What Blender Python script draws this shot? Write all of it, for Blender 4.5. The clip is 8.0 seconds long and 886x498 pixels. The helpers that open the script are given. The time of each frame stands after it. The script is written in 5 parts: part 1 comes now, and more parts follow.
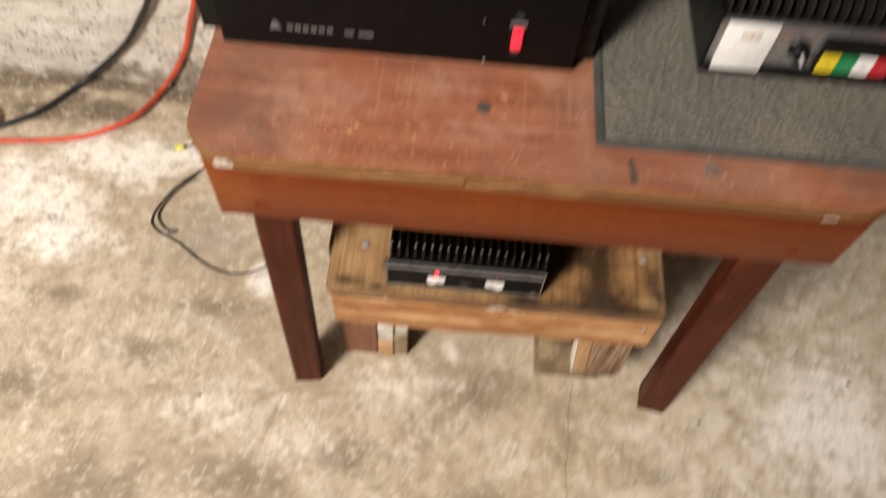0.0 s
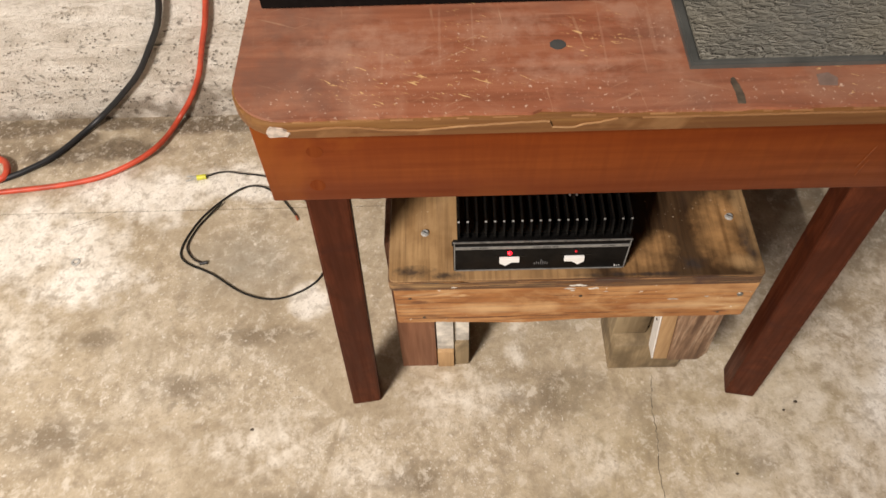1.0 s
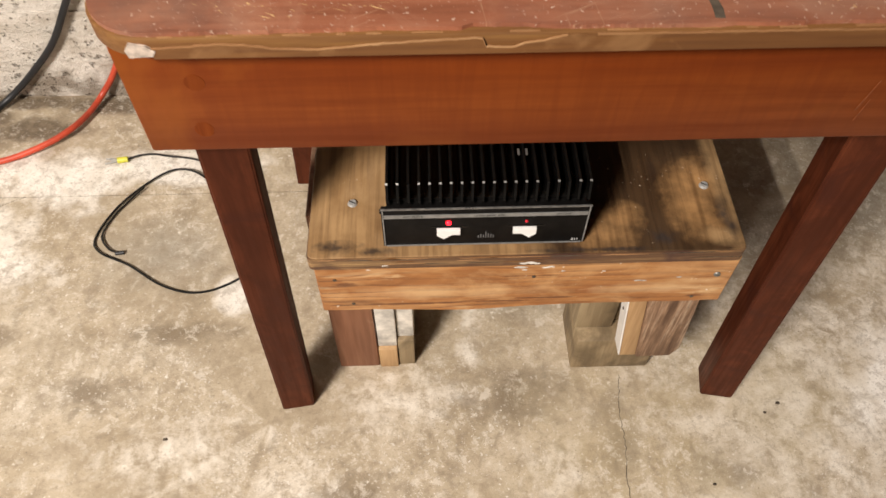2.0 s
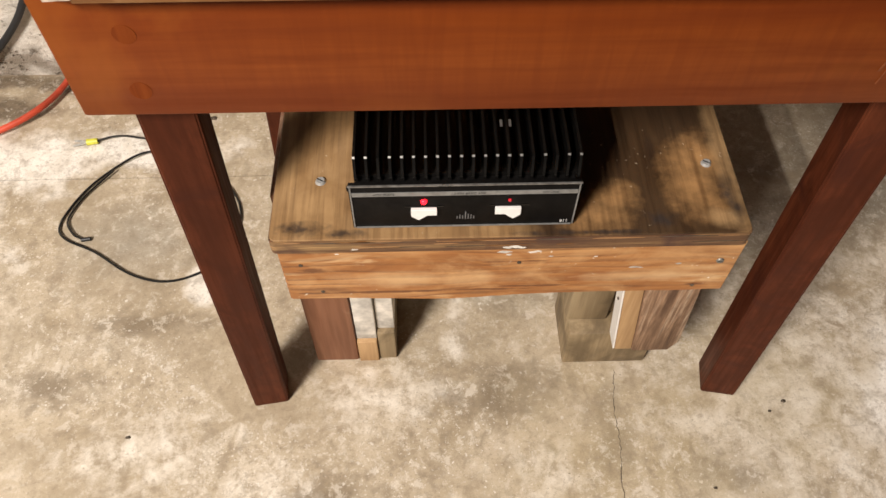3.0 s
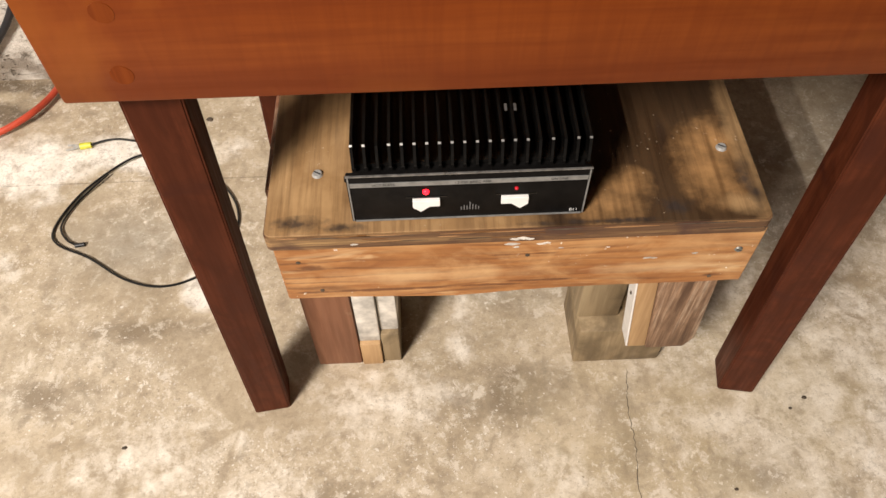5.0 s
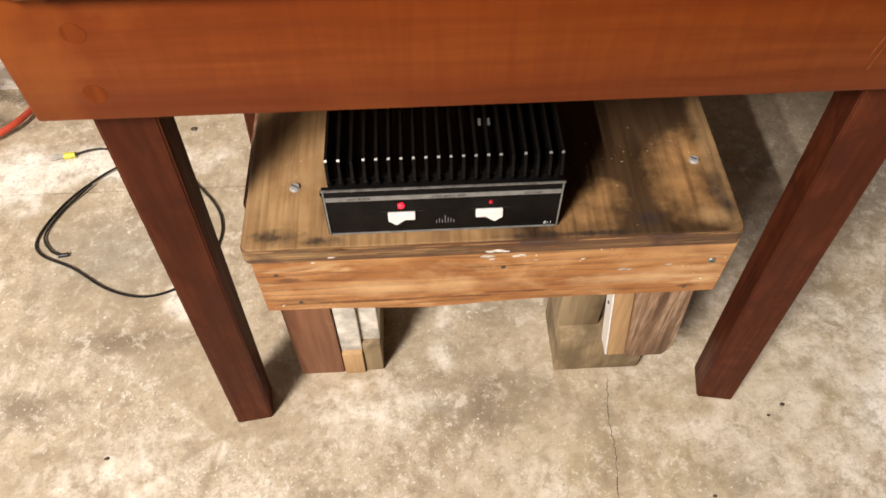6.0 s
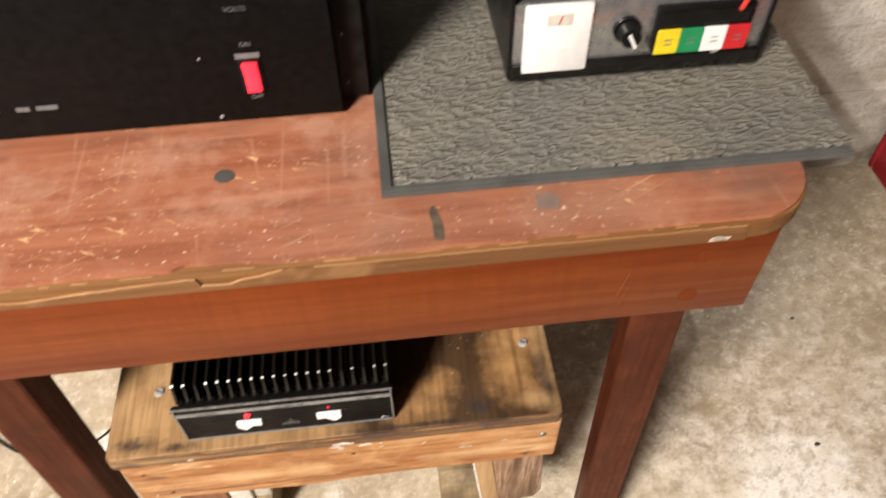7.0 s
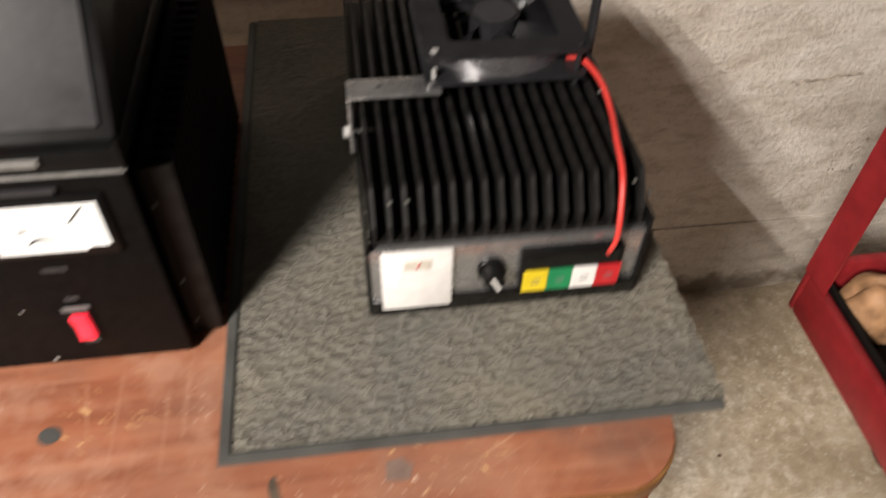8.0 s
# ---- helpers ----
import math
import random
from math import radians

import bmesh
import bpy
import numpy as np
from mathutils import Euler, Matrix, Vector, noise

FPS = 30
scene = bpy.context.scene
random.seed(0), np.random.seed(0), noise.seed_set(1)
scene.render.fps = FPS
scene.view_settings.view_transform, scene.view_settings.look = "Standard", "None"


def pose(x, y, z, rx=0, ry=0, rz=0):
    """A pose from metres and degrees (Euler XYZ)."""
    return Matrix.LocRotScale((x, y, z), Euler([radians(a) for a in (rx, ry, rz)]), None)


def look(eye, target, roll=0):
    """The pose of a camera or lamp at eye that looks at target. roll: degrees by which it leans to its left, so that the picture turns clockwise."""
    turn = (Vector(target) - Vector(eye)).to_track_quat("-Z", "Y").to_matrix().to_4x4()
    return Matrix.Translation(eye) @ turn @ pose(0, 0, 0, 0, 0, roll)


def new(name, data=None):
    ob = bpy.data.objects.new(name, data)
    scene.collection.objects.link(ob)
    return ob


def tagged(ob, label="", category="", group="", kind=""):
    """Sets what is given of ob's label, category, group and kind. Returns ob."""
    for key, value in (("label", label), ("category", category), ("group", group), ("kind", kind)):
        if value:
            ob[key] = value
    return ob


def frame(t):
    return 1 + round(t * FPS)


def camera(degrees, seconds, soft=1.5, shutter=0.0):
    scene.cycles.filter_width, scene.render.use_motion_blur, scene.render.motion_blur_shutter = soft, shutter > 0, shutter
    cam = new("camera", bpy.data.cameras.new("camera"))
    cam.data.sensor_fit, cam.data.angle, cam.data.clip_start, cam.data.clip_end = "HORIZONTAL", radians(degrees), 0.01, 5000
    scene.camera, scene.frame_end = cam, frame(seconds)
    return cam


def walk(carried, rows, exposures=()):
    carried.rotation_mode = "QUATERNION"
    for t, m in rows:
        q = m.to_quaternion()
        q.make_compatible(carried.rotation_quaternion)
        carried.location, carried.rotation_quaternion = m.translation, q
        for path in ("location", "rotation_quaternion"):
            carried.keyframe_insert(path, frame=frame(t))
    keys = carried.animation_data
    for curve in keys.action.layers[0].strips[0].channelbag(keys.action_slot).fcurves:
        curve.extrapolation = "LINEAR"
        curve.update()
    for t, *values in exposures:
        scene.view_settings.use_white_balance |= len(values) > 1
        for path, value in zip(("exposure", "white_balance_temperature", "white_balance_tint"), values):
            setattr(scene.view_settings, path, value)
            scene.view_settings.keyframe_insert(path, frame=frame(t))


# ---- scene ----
cam = camera(61.0, 8.0, shutter=0.5)
PATH = [
    (0, (0.267, -0.442, 1.307), (0.26, 0.57, -0.418), 4.7),
    (0.1, (0.246, -0.45, 1.28), (0.254, 0.52, -0.468), 4.0),
    (0.5, (0.207, -0.464, 1.235), (0.173, 0.524, -0.504), -1.5),
    (1, (0.191, -0.465, 1.186), (0.163, 0.648, -0.475), -2.5),
    (1.5, (0.209, -0.437, 1.09), (0.232, 0.716, -0.544), -0.2),
    (1.7, (0.223, -0.433, 1.07), (0.259, 0.718, -0.566), 0.1),
    (2.8, (0.255, -0.403, 0.983), (0.295, 0.737, -0.66), 0.5),
    (3, (0.262, -0.397, 0.977), (0.299, 0.74, -0.668), 0.4),
    (3.5, (0.265, -0.391, 0.974), (0.304, 0.754, -0.665), 0.3),
    (4, (0.264, -0.384, 0.962), (0.294, 0.76, -0.679), -0.3),
    (4.2, (0.261, -0.384, 0.955), (0.293, 0.76, -0.686), -0.4),
    (5.3, (0.264, -0.388, 0.938), (0.289, 0.767, -0.695), -1.3),
    (5.5, (0.268, -0.388, 0.937), (0.294, 0.766, -0.696), -1.2),
    (6, (0.278, -0.385, 0.951), (0.324, 0.774, -0.678), -0.6),
    (6.3, (0.297, -0.378, 0.985), (0.366, 0.799, -0.63), -0.8),
    (6.5, (0.336, -0.352, 1.039), (0.426, 0.848, -0.559), -0.8),
    (7, (0.419, -0.329, 1.103), (0.539, 0.933, -0.444), -1.2),
    (7.2, (0.436, -0.326, 1.118), (0.584, 0.96, -0.406), -0.8),
    (7.5, (0.466, -0.295, 1.153), (0.63, 1.013, -0.351), -0.6),
    (7.8, (0.483, -0.251, 1.151), (0.682, 1.124, -0.288), 0.0),
    (8, (0.52, -0.201, 1.175), (0.731, 1.141, -0.293), 1.6),
]
walk(cam, [(t, look(eye, target, roll)) for t, eye, target, roll in PATH],
     [(0, -0.24), (0.5, -0.42), (1, -0.34), (1.5, -0.14), (2, -0.2), (5.5, -0.07), (6.1, 0.02), (6.6, 0.28), (7.2, 0.32), (8, 0.22)])


# ---- world, lamps, exposure ----
world = bpy.data.worlds.new("basement_air")
world.use_nodes = True
world.node_tree.nodes["Background"].inputs[0].default_value = (1.0, 0.9, 0.78, 1)
world.node_tree.nodes["Background"].inputs[1].default_value = 0.005
scene.world = world


def tube_lamp(name, x, y, z, watts, wide, long, colour=(1.0, 0.905, 0.83)):
    data = bpy.data.lights.new(name, "AREA")
    data.shape, data.size, data.size_y = "RECTANGLE", wide, long
    data.energy, data.color = watts, colour
    ob = new(name, data)
    ob.location = (x, y, z)
    return ob


# one ceiling fixture with two parallel tubes
tube_lamp("ceiling_tube_lamp", -1.66, -2.25, 2.94, 222.0, 0.06, 1.2)
tube_lamp("ceiling_tube_lamp", -1.34, -2.25, 2.94, 211.0, 0.06, 1.2)


# ---- material helpers ----
def start_material(name):
    m = bpy.data.materials.new(name)
    m.use_nodes = True
    return m, m.node_tree, m.node_tree.nodes["Principled BSDF"]


def node(nt, kind, **values):
    n = nt.nodes.new(kind)
    for key, value in values.items():
        n.inputs[key.replace("_", " ")].default_value = value
    return n


def mapped(nt, scale=(1, 1, 1), turn=0.0):
    tc = nt.nodes.new("ShaderNodeTexCoord")
    mp = nt.nodes.new("ShaderNodeMapping")
    mp.inputs["Scale"].default_value = scale
    start = tc.outputs["Object"]
    if turn:
        spin = nt.nodes.new("ShaderNodeMapping")
        spin.inputs["Rotation"].default_value = (0, 0, turn)
        nt.links.new(start, spin.inputs["Vector"])
        start = spin.outputs["Vector"]
    nt.links.new(start, mp.inputs["Vector"])
    return mp.outputs["Vector"]


def noise_of(nt, vec, scale, detail=4.0, rough=0.55, distort=0.0):
    n = node(nt, "ShaderNodeTexNoise", Scale=scale, Detail=detail, Roughness=rough, Distortion=distort)
    nt.links.new(vec, n.inputs["Vector"])
    return n.outputs["Fac"]


def ramp(nt, fac, *stops):
    r = nt.nodes.new("ShaderNodeValToRGB")
    while len(r.color_ramp.elements) < len(stops):
        r.color_ramp.elements.new(0.5)
    for e, (p, c) in zip(r.color_ramp.elements, stops):
        e.position = p
        e.color = (c, c, c, 1) if isinstance(c, (int, float)) else (*c, 1)
    nt.links.new(fac, r.inputs["Fac"])
    return r.outputs["Color"]


def mixed(nt, fac, a, b, how="MIX"):
    n = nt.nodes.new("ShaderNodeMix")
    n.data_type, n.blend_type = "RGBA", how
    for socket, value in ((n.inputs[0], fac), (n.inputs[6], a), (n.inputs[7], b)):
        if isinstance(value, tuple):
            socket.default_value = (*value, 1)
        elif isinstance(value, (int, float)):
            socket.default_value = value
        else:
            nt.links.new(value, socket)
    return n.outputs[2]


def bumped(nt, bsdf, height, strength=0.3, distance=0.002):
    b = node(nt, "ShaderNodeBump", Strength=strength, Distance=distance)
    nt.links.new(height, b.inputs["Height"])
    nt.links.new(b.outputs["Normal"], bsdf.inputs["Normal"])


def spots(nt, vec, scale, low, high):
    v = node(nt, "ShaderNodeTexVoronoi", Scale=scale)
    nt.links.new(vec, v.inputs["Vector"])
    return ramp(nt, v.outputs["Distance"], (low, 1.0), (high, 0.0))


def math_node(nt, how, a, b):
    n = nt.nodes.new("ShaderNodeMath")
    n.operation = how
    for socket, value in zip(n.inputs, (a, b)):
        if isinstance(value, (int, float)):
            socket.default_value = value
        else:
            nt.links.new(value, socket)
    return n.outputs[0]


def blobs(nt, items, wander=0.35, base=(0, 0), noise_scale=14.0, soft=0.55, upright=False):
    """A mask of soft uneven patches: x, y, half width, half depth of each."""
    tc = nt.nodes.new("ShaderNodeTexCoord")
    n = node(nt, "ShaderNodeTexNoise", Scale=noise_scale, Detail=5.0, Roughness=0.62)
    nt.links.new(tc.outputs["Object"], n.inputs["Vector"])
    total = None
    for x, y, rx, ry in items:
        mp = nt.nodes.new("ShaderNodeMapping")
        if upright:
            mp.inputs["Location"].default_value = (-(x - base[0]) / rx, 0, -(y - base[1]) / ry)
            mp.inputs["Scale"].default_value = (1 / rx, 0, 1 / ry)
        else:
            mp.inputs["Location"].default_value = (-(x - base[0]) / rx, -(y - base[1]) / ry, 0)
            mp.inputs["Scale"].default_value = (1 / rx, 1 / ry, 0)
        nt.links.new(tc.outputs["Object"], mp.inputs["Vector"])
        g = nt.nodes.new("ShaderNodeTexGradient")
        g.gradient_type = "SPHERICAL"
        nt.links.new(mp.outputs["Vector"], g.inputs["Vector"])
        k = g.outputs["Fac"]
        total = k if total is None else math_node(nt, "MAXIMUM", total, k)
    swing = math_node(nt, "MULTIPLY", math_node(nt, "SUBTRACT", n.outputs["Fac"], 0.5), wander * 4)
    inside = math_node(nt, "MULTIPLY", total, 1.0)
    edge = math_node(nt, "ADD", inside, math_node(nt, "MULTIPLY", swing, ramp(nt, inside, (0.0, 0.0), (0.25, 1.0))))
    return ramp(nt, edge, (0.1, 0.0), (soft, 1.0))


def plain(name, colour, rough=0.5, metal=0.0, grain=0.06, size=60.0, relief=0.1, specular=0.5):
    """Paint, plastic, rubber or metal with slight mottling and fine relief."""
    m, nt, b = start_material(name)
    v = mapped(nt)
    n = noise_of(nt, v, size, 5)
    dark = tuple(c * (1 - 3 * grain) for c in colour)
    lite = tuple(min(1, c * (1 + 3 * grain)) for c in colour)
    nt.links.new(ramp(nt, n, (0.35, dark), (0.65, lite)), b.inputs["Base Color"])
    nt.links.new(ramp(nt, noise_of(nt, v, size * 0.3, 3), (0.3, max(0.02, rough - 0.1)), (0.7, min(1, rough + 0.1))), b.inputs["Roughness"])
    b.inputs["Metallic"].default_value = metal
    b.inputs["Specular IOR Level"].default_value = specular
    if relief:
        bumped(nt, b, n, relief, 0.0006)
    return m


def timber(name, dark, mid, lite, axis="x", rough=0.5, fine=1.0, stain=None, stain_scale=6.0, stain_from=0.5, relief=0.25, flecks=None, fleck_amount=0.06, figure=0.0):
    """Wood with its grain along one axis, growth bands, and optional stains and pale flecks."""
    m, nt, b = start_material(name)
    stretch = {"x": (1.2, 22, 22), "y": (22, 1.2, 22), "z": (22, 22, 1.2)}[axis]
    v = mapped(nt, tuple(s * fine for s in stretch))
    plainv = mapped(nt)
    bands = noise_of(nt, v, 1.4, 6, 0.6, 0.6)
    fibre = noise_of(nt, v, 9.0, 3, 0.6)
    col = ramp(nt, bands, (0.3, dark), (0.5, mid), (0.72, lite))
    col = mixed(nt, ramp(nt, fibre, (0.35, 0.55), (0.6, 0.0)), col, dark)
    if figure:
        cross = {"x": (75, 30, 6), "z": (26, 26, 16)}[axis]
        col = mixed(nt, ramp(nt, noise_of(nt, mapped(nt, cross), 1.0, 5, 0.65, 1.2), (0.40, figure), (0.60, 0.0)), col, dark)
    if stain:
        s = noise_of(nt, plainv, stain_scale, 5, 0.6, 0.8)
        col = mixed(nt, ramp(nt, s, (stain_from, 0.0), (stain_from + 0.14, 0.85)), col, stain)
    if flecks:
        f = math_node(nt, "MULTIPLY", spots(nt, plainv, 150.0, fleck_amount, fleck_amount + 0.05), ramp(nt, noise_of(nt, plainv, 13.0, 3), (0.48, 0.0), (0.6, 1.0)))
        col = mixed(nt, f, col, flecks)
    nt.links.new(col, b.inputs["Base Color"])
    nt.links.new(ramp(nt, fibre, (0.3, rough + 0.1), (0.7, max(0.05, rough - 0.08))), b.inputs["Roughness"])
    bumped(nt, b, fibre, relief, 0.0008)
    return m


# ---- materials ----
# Pale concrete; the last entry paints light falling between the stool legs.
PALE_AND_LIT_PATCHES = [(0.98, -0.02, 0.55, 0.42), (0.72, -0.20, 0.40, 0.16), (-0.60, 0.34, 0.20, 0.11), (-0.416, 0.484, 0.14, 0.065), (-0.238, 0.53, 0.13, 0.05), (-0.066, 0.222, 0.06, 0.055), (-0.60, 0.16, 0.10, 0.11), (0.415, -0.085, 0.075, 0.06), (0.86, 0.0, 0.30, 0.16), (0.62, -0.02, 0.10, 0.05), (0.20, 0.03, 0.15, 0.06), (-0.115, -0.04, 0.16, 0.07), (0.018, -0.09, 0.11, 0.055), (0.90, 0.06, 0.14, 0.10), (0.30, 0.13, 0.03, 0.10)]
# A dark brown band along the wall's foot, and stains in front of it.
WALL_BAND_AND_STAINS = [(-0.80, 0.665, 0.20, 0.040), (-0.56, 0.676, 0.16, 0.026), (-0.36, 0.670, 0.16, 0.040), (-0.20, 0.672, 0.14, 0.045), (-0.585, 0.632, 0.05, 0.030), (-0.495, 0.602, 0.11, 0.040), (-0.64, 0.585, 0.10, 0.035), (0.2, 0.685, 0.5, 0.03)]
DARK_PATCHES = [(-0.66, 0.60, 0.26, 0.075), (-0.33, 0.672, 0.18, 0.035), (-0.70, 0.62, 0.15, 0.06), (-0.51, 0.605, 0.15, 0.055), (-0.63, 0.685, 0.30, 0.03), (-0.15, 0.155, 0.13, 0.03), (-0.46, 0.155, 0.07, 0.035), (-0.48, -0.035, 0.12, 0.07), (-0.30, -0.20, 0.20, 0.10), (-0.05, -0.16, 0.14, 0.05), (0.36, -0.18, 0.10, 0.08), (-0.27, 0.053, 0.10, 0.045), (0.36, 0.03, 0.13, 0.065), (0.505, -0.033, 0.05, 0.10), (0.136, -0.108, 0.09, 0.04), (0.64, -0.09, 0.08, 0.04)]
BRIGHT_PATCHES = [(-0.43, 0.47, 0.22, 0.10), (-0.64, 0.37, 0.26, 0.12), (-0.22, 0.50, 0.20, 0.06), (-0.50, 0.27, 0.16, 0.07), (-0.07, 0.225, 0.05, 0.05), (0.98, 0.02, 0.16, 0.14)]
# Grey concrete, with shade under and beside the table painted in.
GREY_AND_SHADE_PATCHES = [(-0.20, 0.31, 0.16, 0.10), (0.72, 0.32, 0.2, 0.12), (1.0, 0.40, 0.25, 0.2), (0.36, 0.25, 0.16, 0.12)]


def concrete_floor():
    m, nt, b = start_material("stained_concrete_floor")
    v = mapped(nt)
    mid = noise_of(nt, v, 8.0, 8, 0.68, 0.4)
    small = noise_of(nt, v, 34.0, 6, 0.7, 0.2)
    tiny = noise_of(nt, v, 170.0, 4, 0.75)
    blot = noise_of(nt, mapped(nt, (1, 1.4, 1), 0.6), 3.4, 7, 0.66, 1.0)
    big = noise_of(nt, v, 2.2, 7, 0.65, 0.6)
    col = ramp(nt, mid, (0.26, (0.31, 0.245, 0.16)), (0.44, (0.41, 0.335, 0.23)), (0.58, (0.49, 0.41, 0.295)), (0.76, (0.60, 0.52, 0.395)))
    col = mixed(nt, ramp(nt, blot, (0.50, 0.0), (0.72, 0.55)), col, (0.22, 0.17, 0.11))
    col = mixed(nt, ramp(nt, big, (0.54, 0.0), (0.70, 0.55)), col, (0.62, 0.56, 0.46))
    col = mixed(nt, math_node(nt, "MULTIPLY", blobs(nt, GREY_AND_SHADE_PATCHES, 0.4, soft=0.9), 0.6), col, (0.30, 0.28, 0.235))
    pale = math_node(nt, "MULTIPLY", blobs(nt, PALE_AND_LIT_PATCHES, 0.85, (0, 0), 24.0, 1.0), ramp(nt, small, (0.40, 0.25), (0.58, 0.95)))
    col = mixed(nt, pale, col, (0.76, 0.70, 0.60))
    bright = math_node(nt, "MULTIPLY", blobs(nt, BRIGHT_PATCHES, 0.7, (0, 0), 13.0, 0.6), ramp(nt, mid, (0.34, 0.45), (0.52, 0.95)))
    col = mixed(nt, bright, col, (0.86, 0.82, 0.745))
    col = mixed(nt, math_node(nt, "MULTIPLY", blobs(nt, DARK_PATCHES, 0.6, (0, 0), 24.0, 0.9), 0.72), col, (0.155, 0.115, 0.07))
    col = mixed(nt, math_node(nt, "MULTIPLY", blobs(nt, WALL_BAND_AND_STAINS, 0.45, (0, 0), 20.0, 0.45), 0.85), col, (0.105, 0.076, 0.047))
    col = mixed(nt, ramp(nt, small, (0.34, 0.5), (0.48, 0.0)), col, (0.23, 0.175, 0.115))
    col = mixed(nt, ramp(nt, small, (0.56, 0.0), (0.68, 0.4)), col, (0.66, 0.60, 0.50))
    col = mixed(nt, ramp(nt, tiny, (0.30, 0.6), (0.46, 0.0)), col, (0.21, 0.165, 0.11))
    flake = math_node(nt, "MULTIPLY", ramp(nt, noise_of(nt, v, 150.0, 3, 0.6, 0.3), (0.62, 0.0), (0.69, 0.8)), ramp(nt, noise_of(nt, v, 7.0, 4, 0.6), (0.44, 0.0), (0.58, 0.95)))
    col = mixed(nt, flake, col, (0.76, 0.71, 0.61))
    scale_off = math_node(nt, "MULTIPLY", ramp(nt, noise_of(nt, v, 62.0, 5, 0.72, 0.4), (0.60, 0.0), (0.64, 0.85)), ramp(nt, noise_of(nt, v, 6.0, 4, 0.6), (0.50, 0.0), (0.60, 0.9)))
    col = mixed(nt, scale_off, col, (0.74, 0.68, 0.58))
    for scale, cut in ((210.0, 0.675), (120.0, 0.685)):
        fleck = math_node(nt, "MULTIPLY", ramp(nt, noise_of(nt, v, scale, 1.5, 0.5, 0.2), (cut, 0.0), (cut + 0.03, 0.9)), ramp(nt, noise_of(nt, v, 3.1 + scale * 0.01, 4, 0.6), (0.45, 0.0), (0.60, 0.75)))
        col = mixed(nt, fleck, col, (0.80, 0.76, 0.68))
    speck = math_node(nt, "MULTIPLY", ramp(nt, noise_of(nt, v, 260.0, 1.5, 0.5), (0.69, 0.0), (0.72, 0.8)), ramp(nt, noise_of(nt, v, 6.3, 3), (0.45, 0.1), (0.6, 1.0)))
    col = mixed(nt, speck, col, (0.13, 0.10, 0.07))
    damp = math_node(nt, "MULTIPLY", ramp(nt, noise_of(nt, v, 21.0, 7, 0.72, 0.5), (0.54, 0.0), (0.66, 0.6)), ramp(nt, noise_of(nt, v, 4.0, 4, 0.6), (0.46, 0.0), (0.60, 1.0)))
    col = mixed(nt, damp, col, (0.24, 0.20, 0.145))
    grit = math_node(nt, "MULTIPLY", ramp(nt, noise_of(nt, v, 95.0, 2, 0.5), (0.70, 0.0), (0.75, 1.0)), ramp(nt, noise_of(nt, v, 5.0, 3), (0.45, 0.0), (0.58, 0.85)))
    col = mixed(nt, math_node(nt, "MULTIPLY", grit, 0.6), col, (0.13, 0.105, 0.075))
    col = mixed(nt, math_node(nt, "MULTIPLY", blobs(nt, [(0.55, -0.08, 0.30, 0.22), (0.72, 0.02, 0.22, 0.16), (0.45, -0.22, 0.3, 0.2)], 0.5, soft=0.9), 0.35), col, (0.52, 0.43, 0.26))
    mottle = noise_of(nt, v, 40.0, 9, 0.78, 0.3)
    patchy = ramp(nt, noise_of(nt, v, 5.5, 4, 0.6), (0.36, 0.35), (0.60, 1.0))
    col = mixed(nt, math_node(nt, "MULTIPLY", ramp(nt, mottle, (0.40, 0.55), (0.475, 0.0)), patchy), col, (0.27, 0.215, 0.15))
    col = mixed(nt, math_node(nt, "MULTIPLY", ramp(nt, mottle, (0.535, 0.0), (0.60, 0.6)), patchy), col, (0.72, 0.655, 0.55))
    nt.links.new(col, b.inputs["Base Color"])
    nt.links.new(ramp(nt, mid, (0.3, 0.45), (0.7, 0.8)), b.inputs["Roughness"])
    bumped(nt, b, math_node(nt, "ADD", tiny, math_node(nt, "MULTIPLY", small, 0.6)), 0.35, 0.0016)
    return m


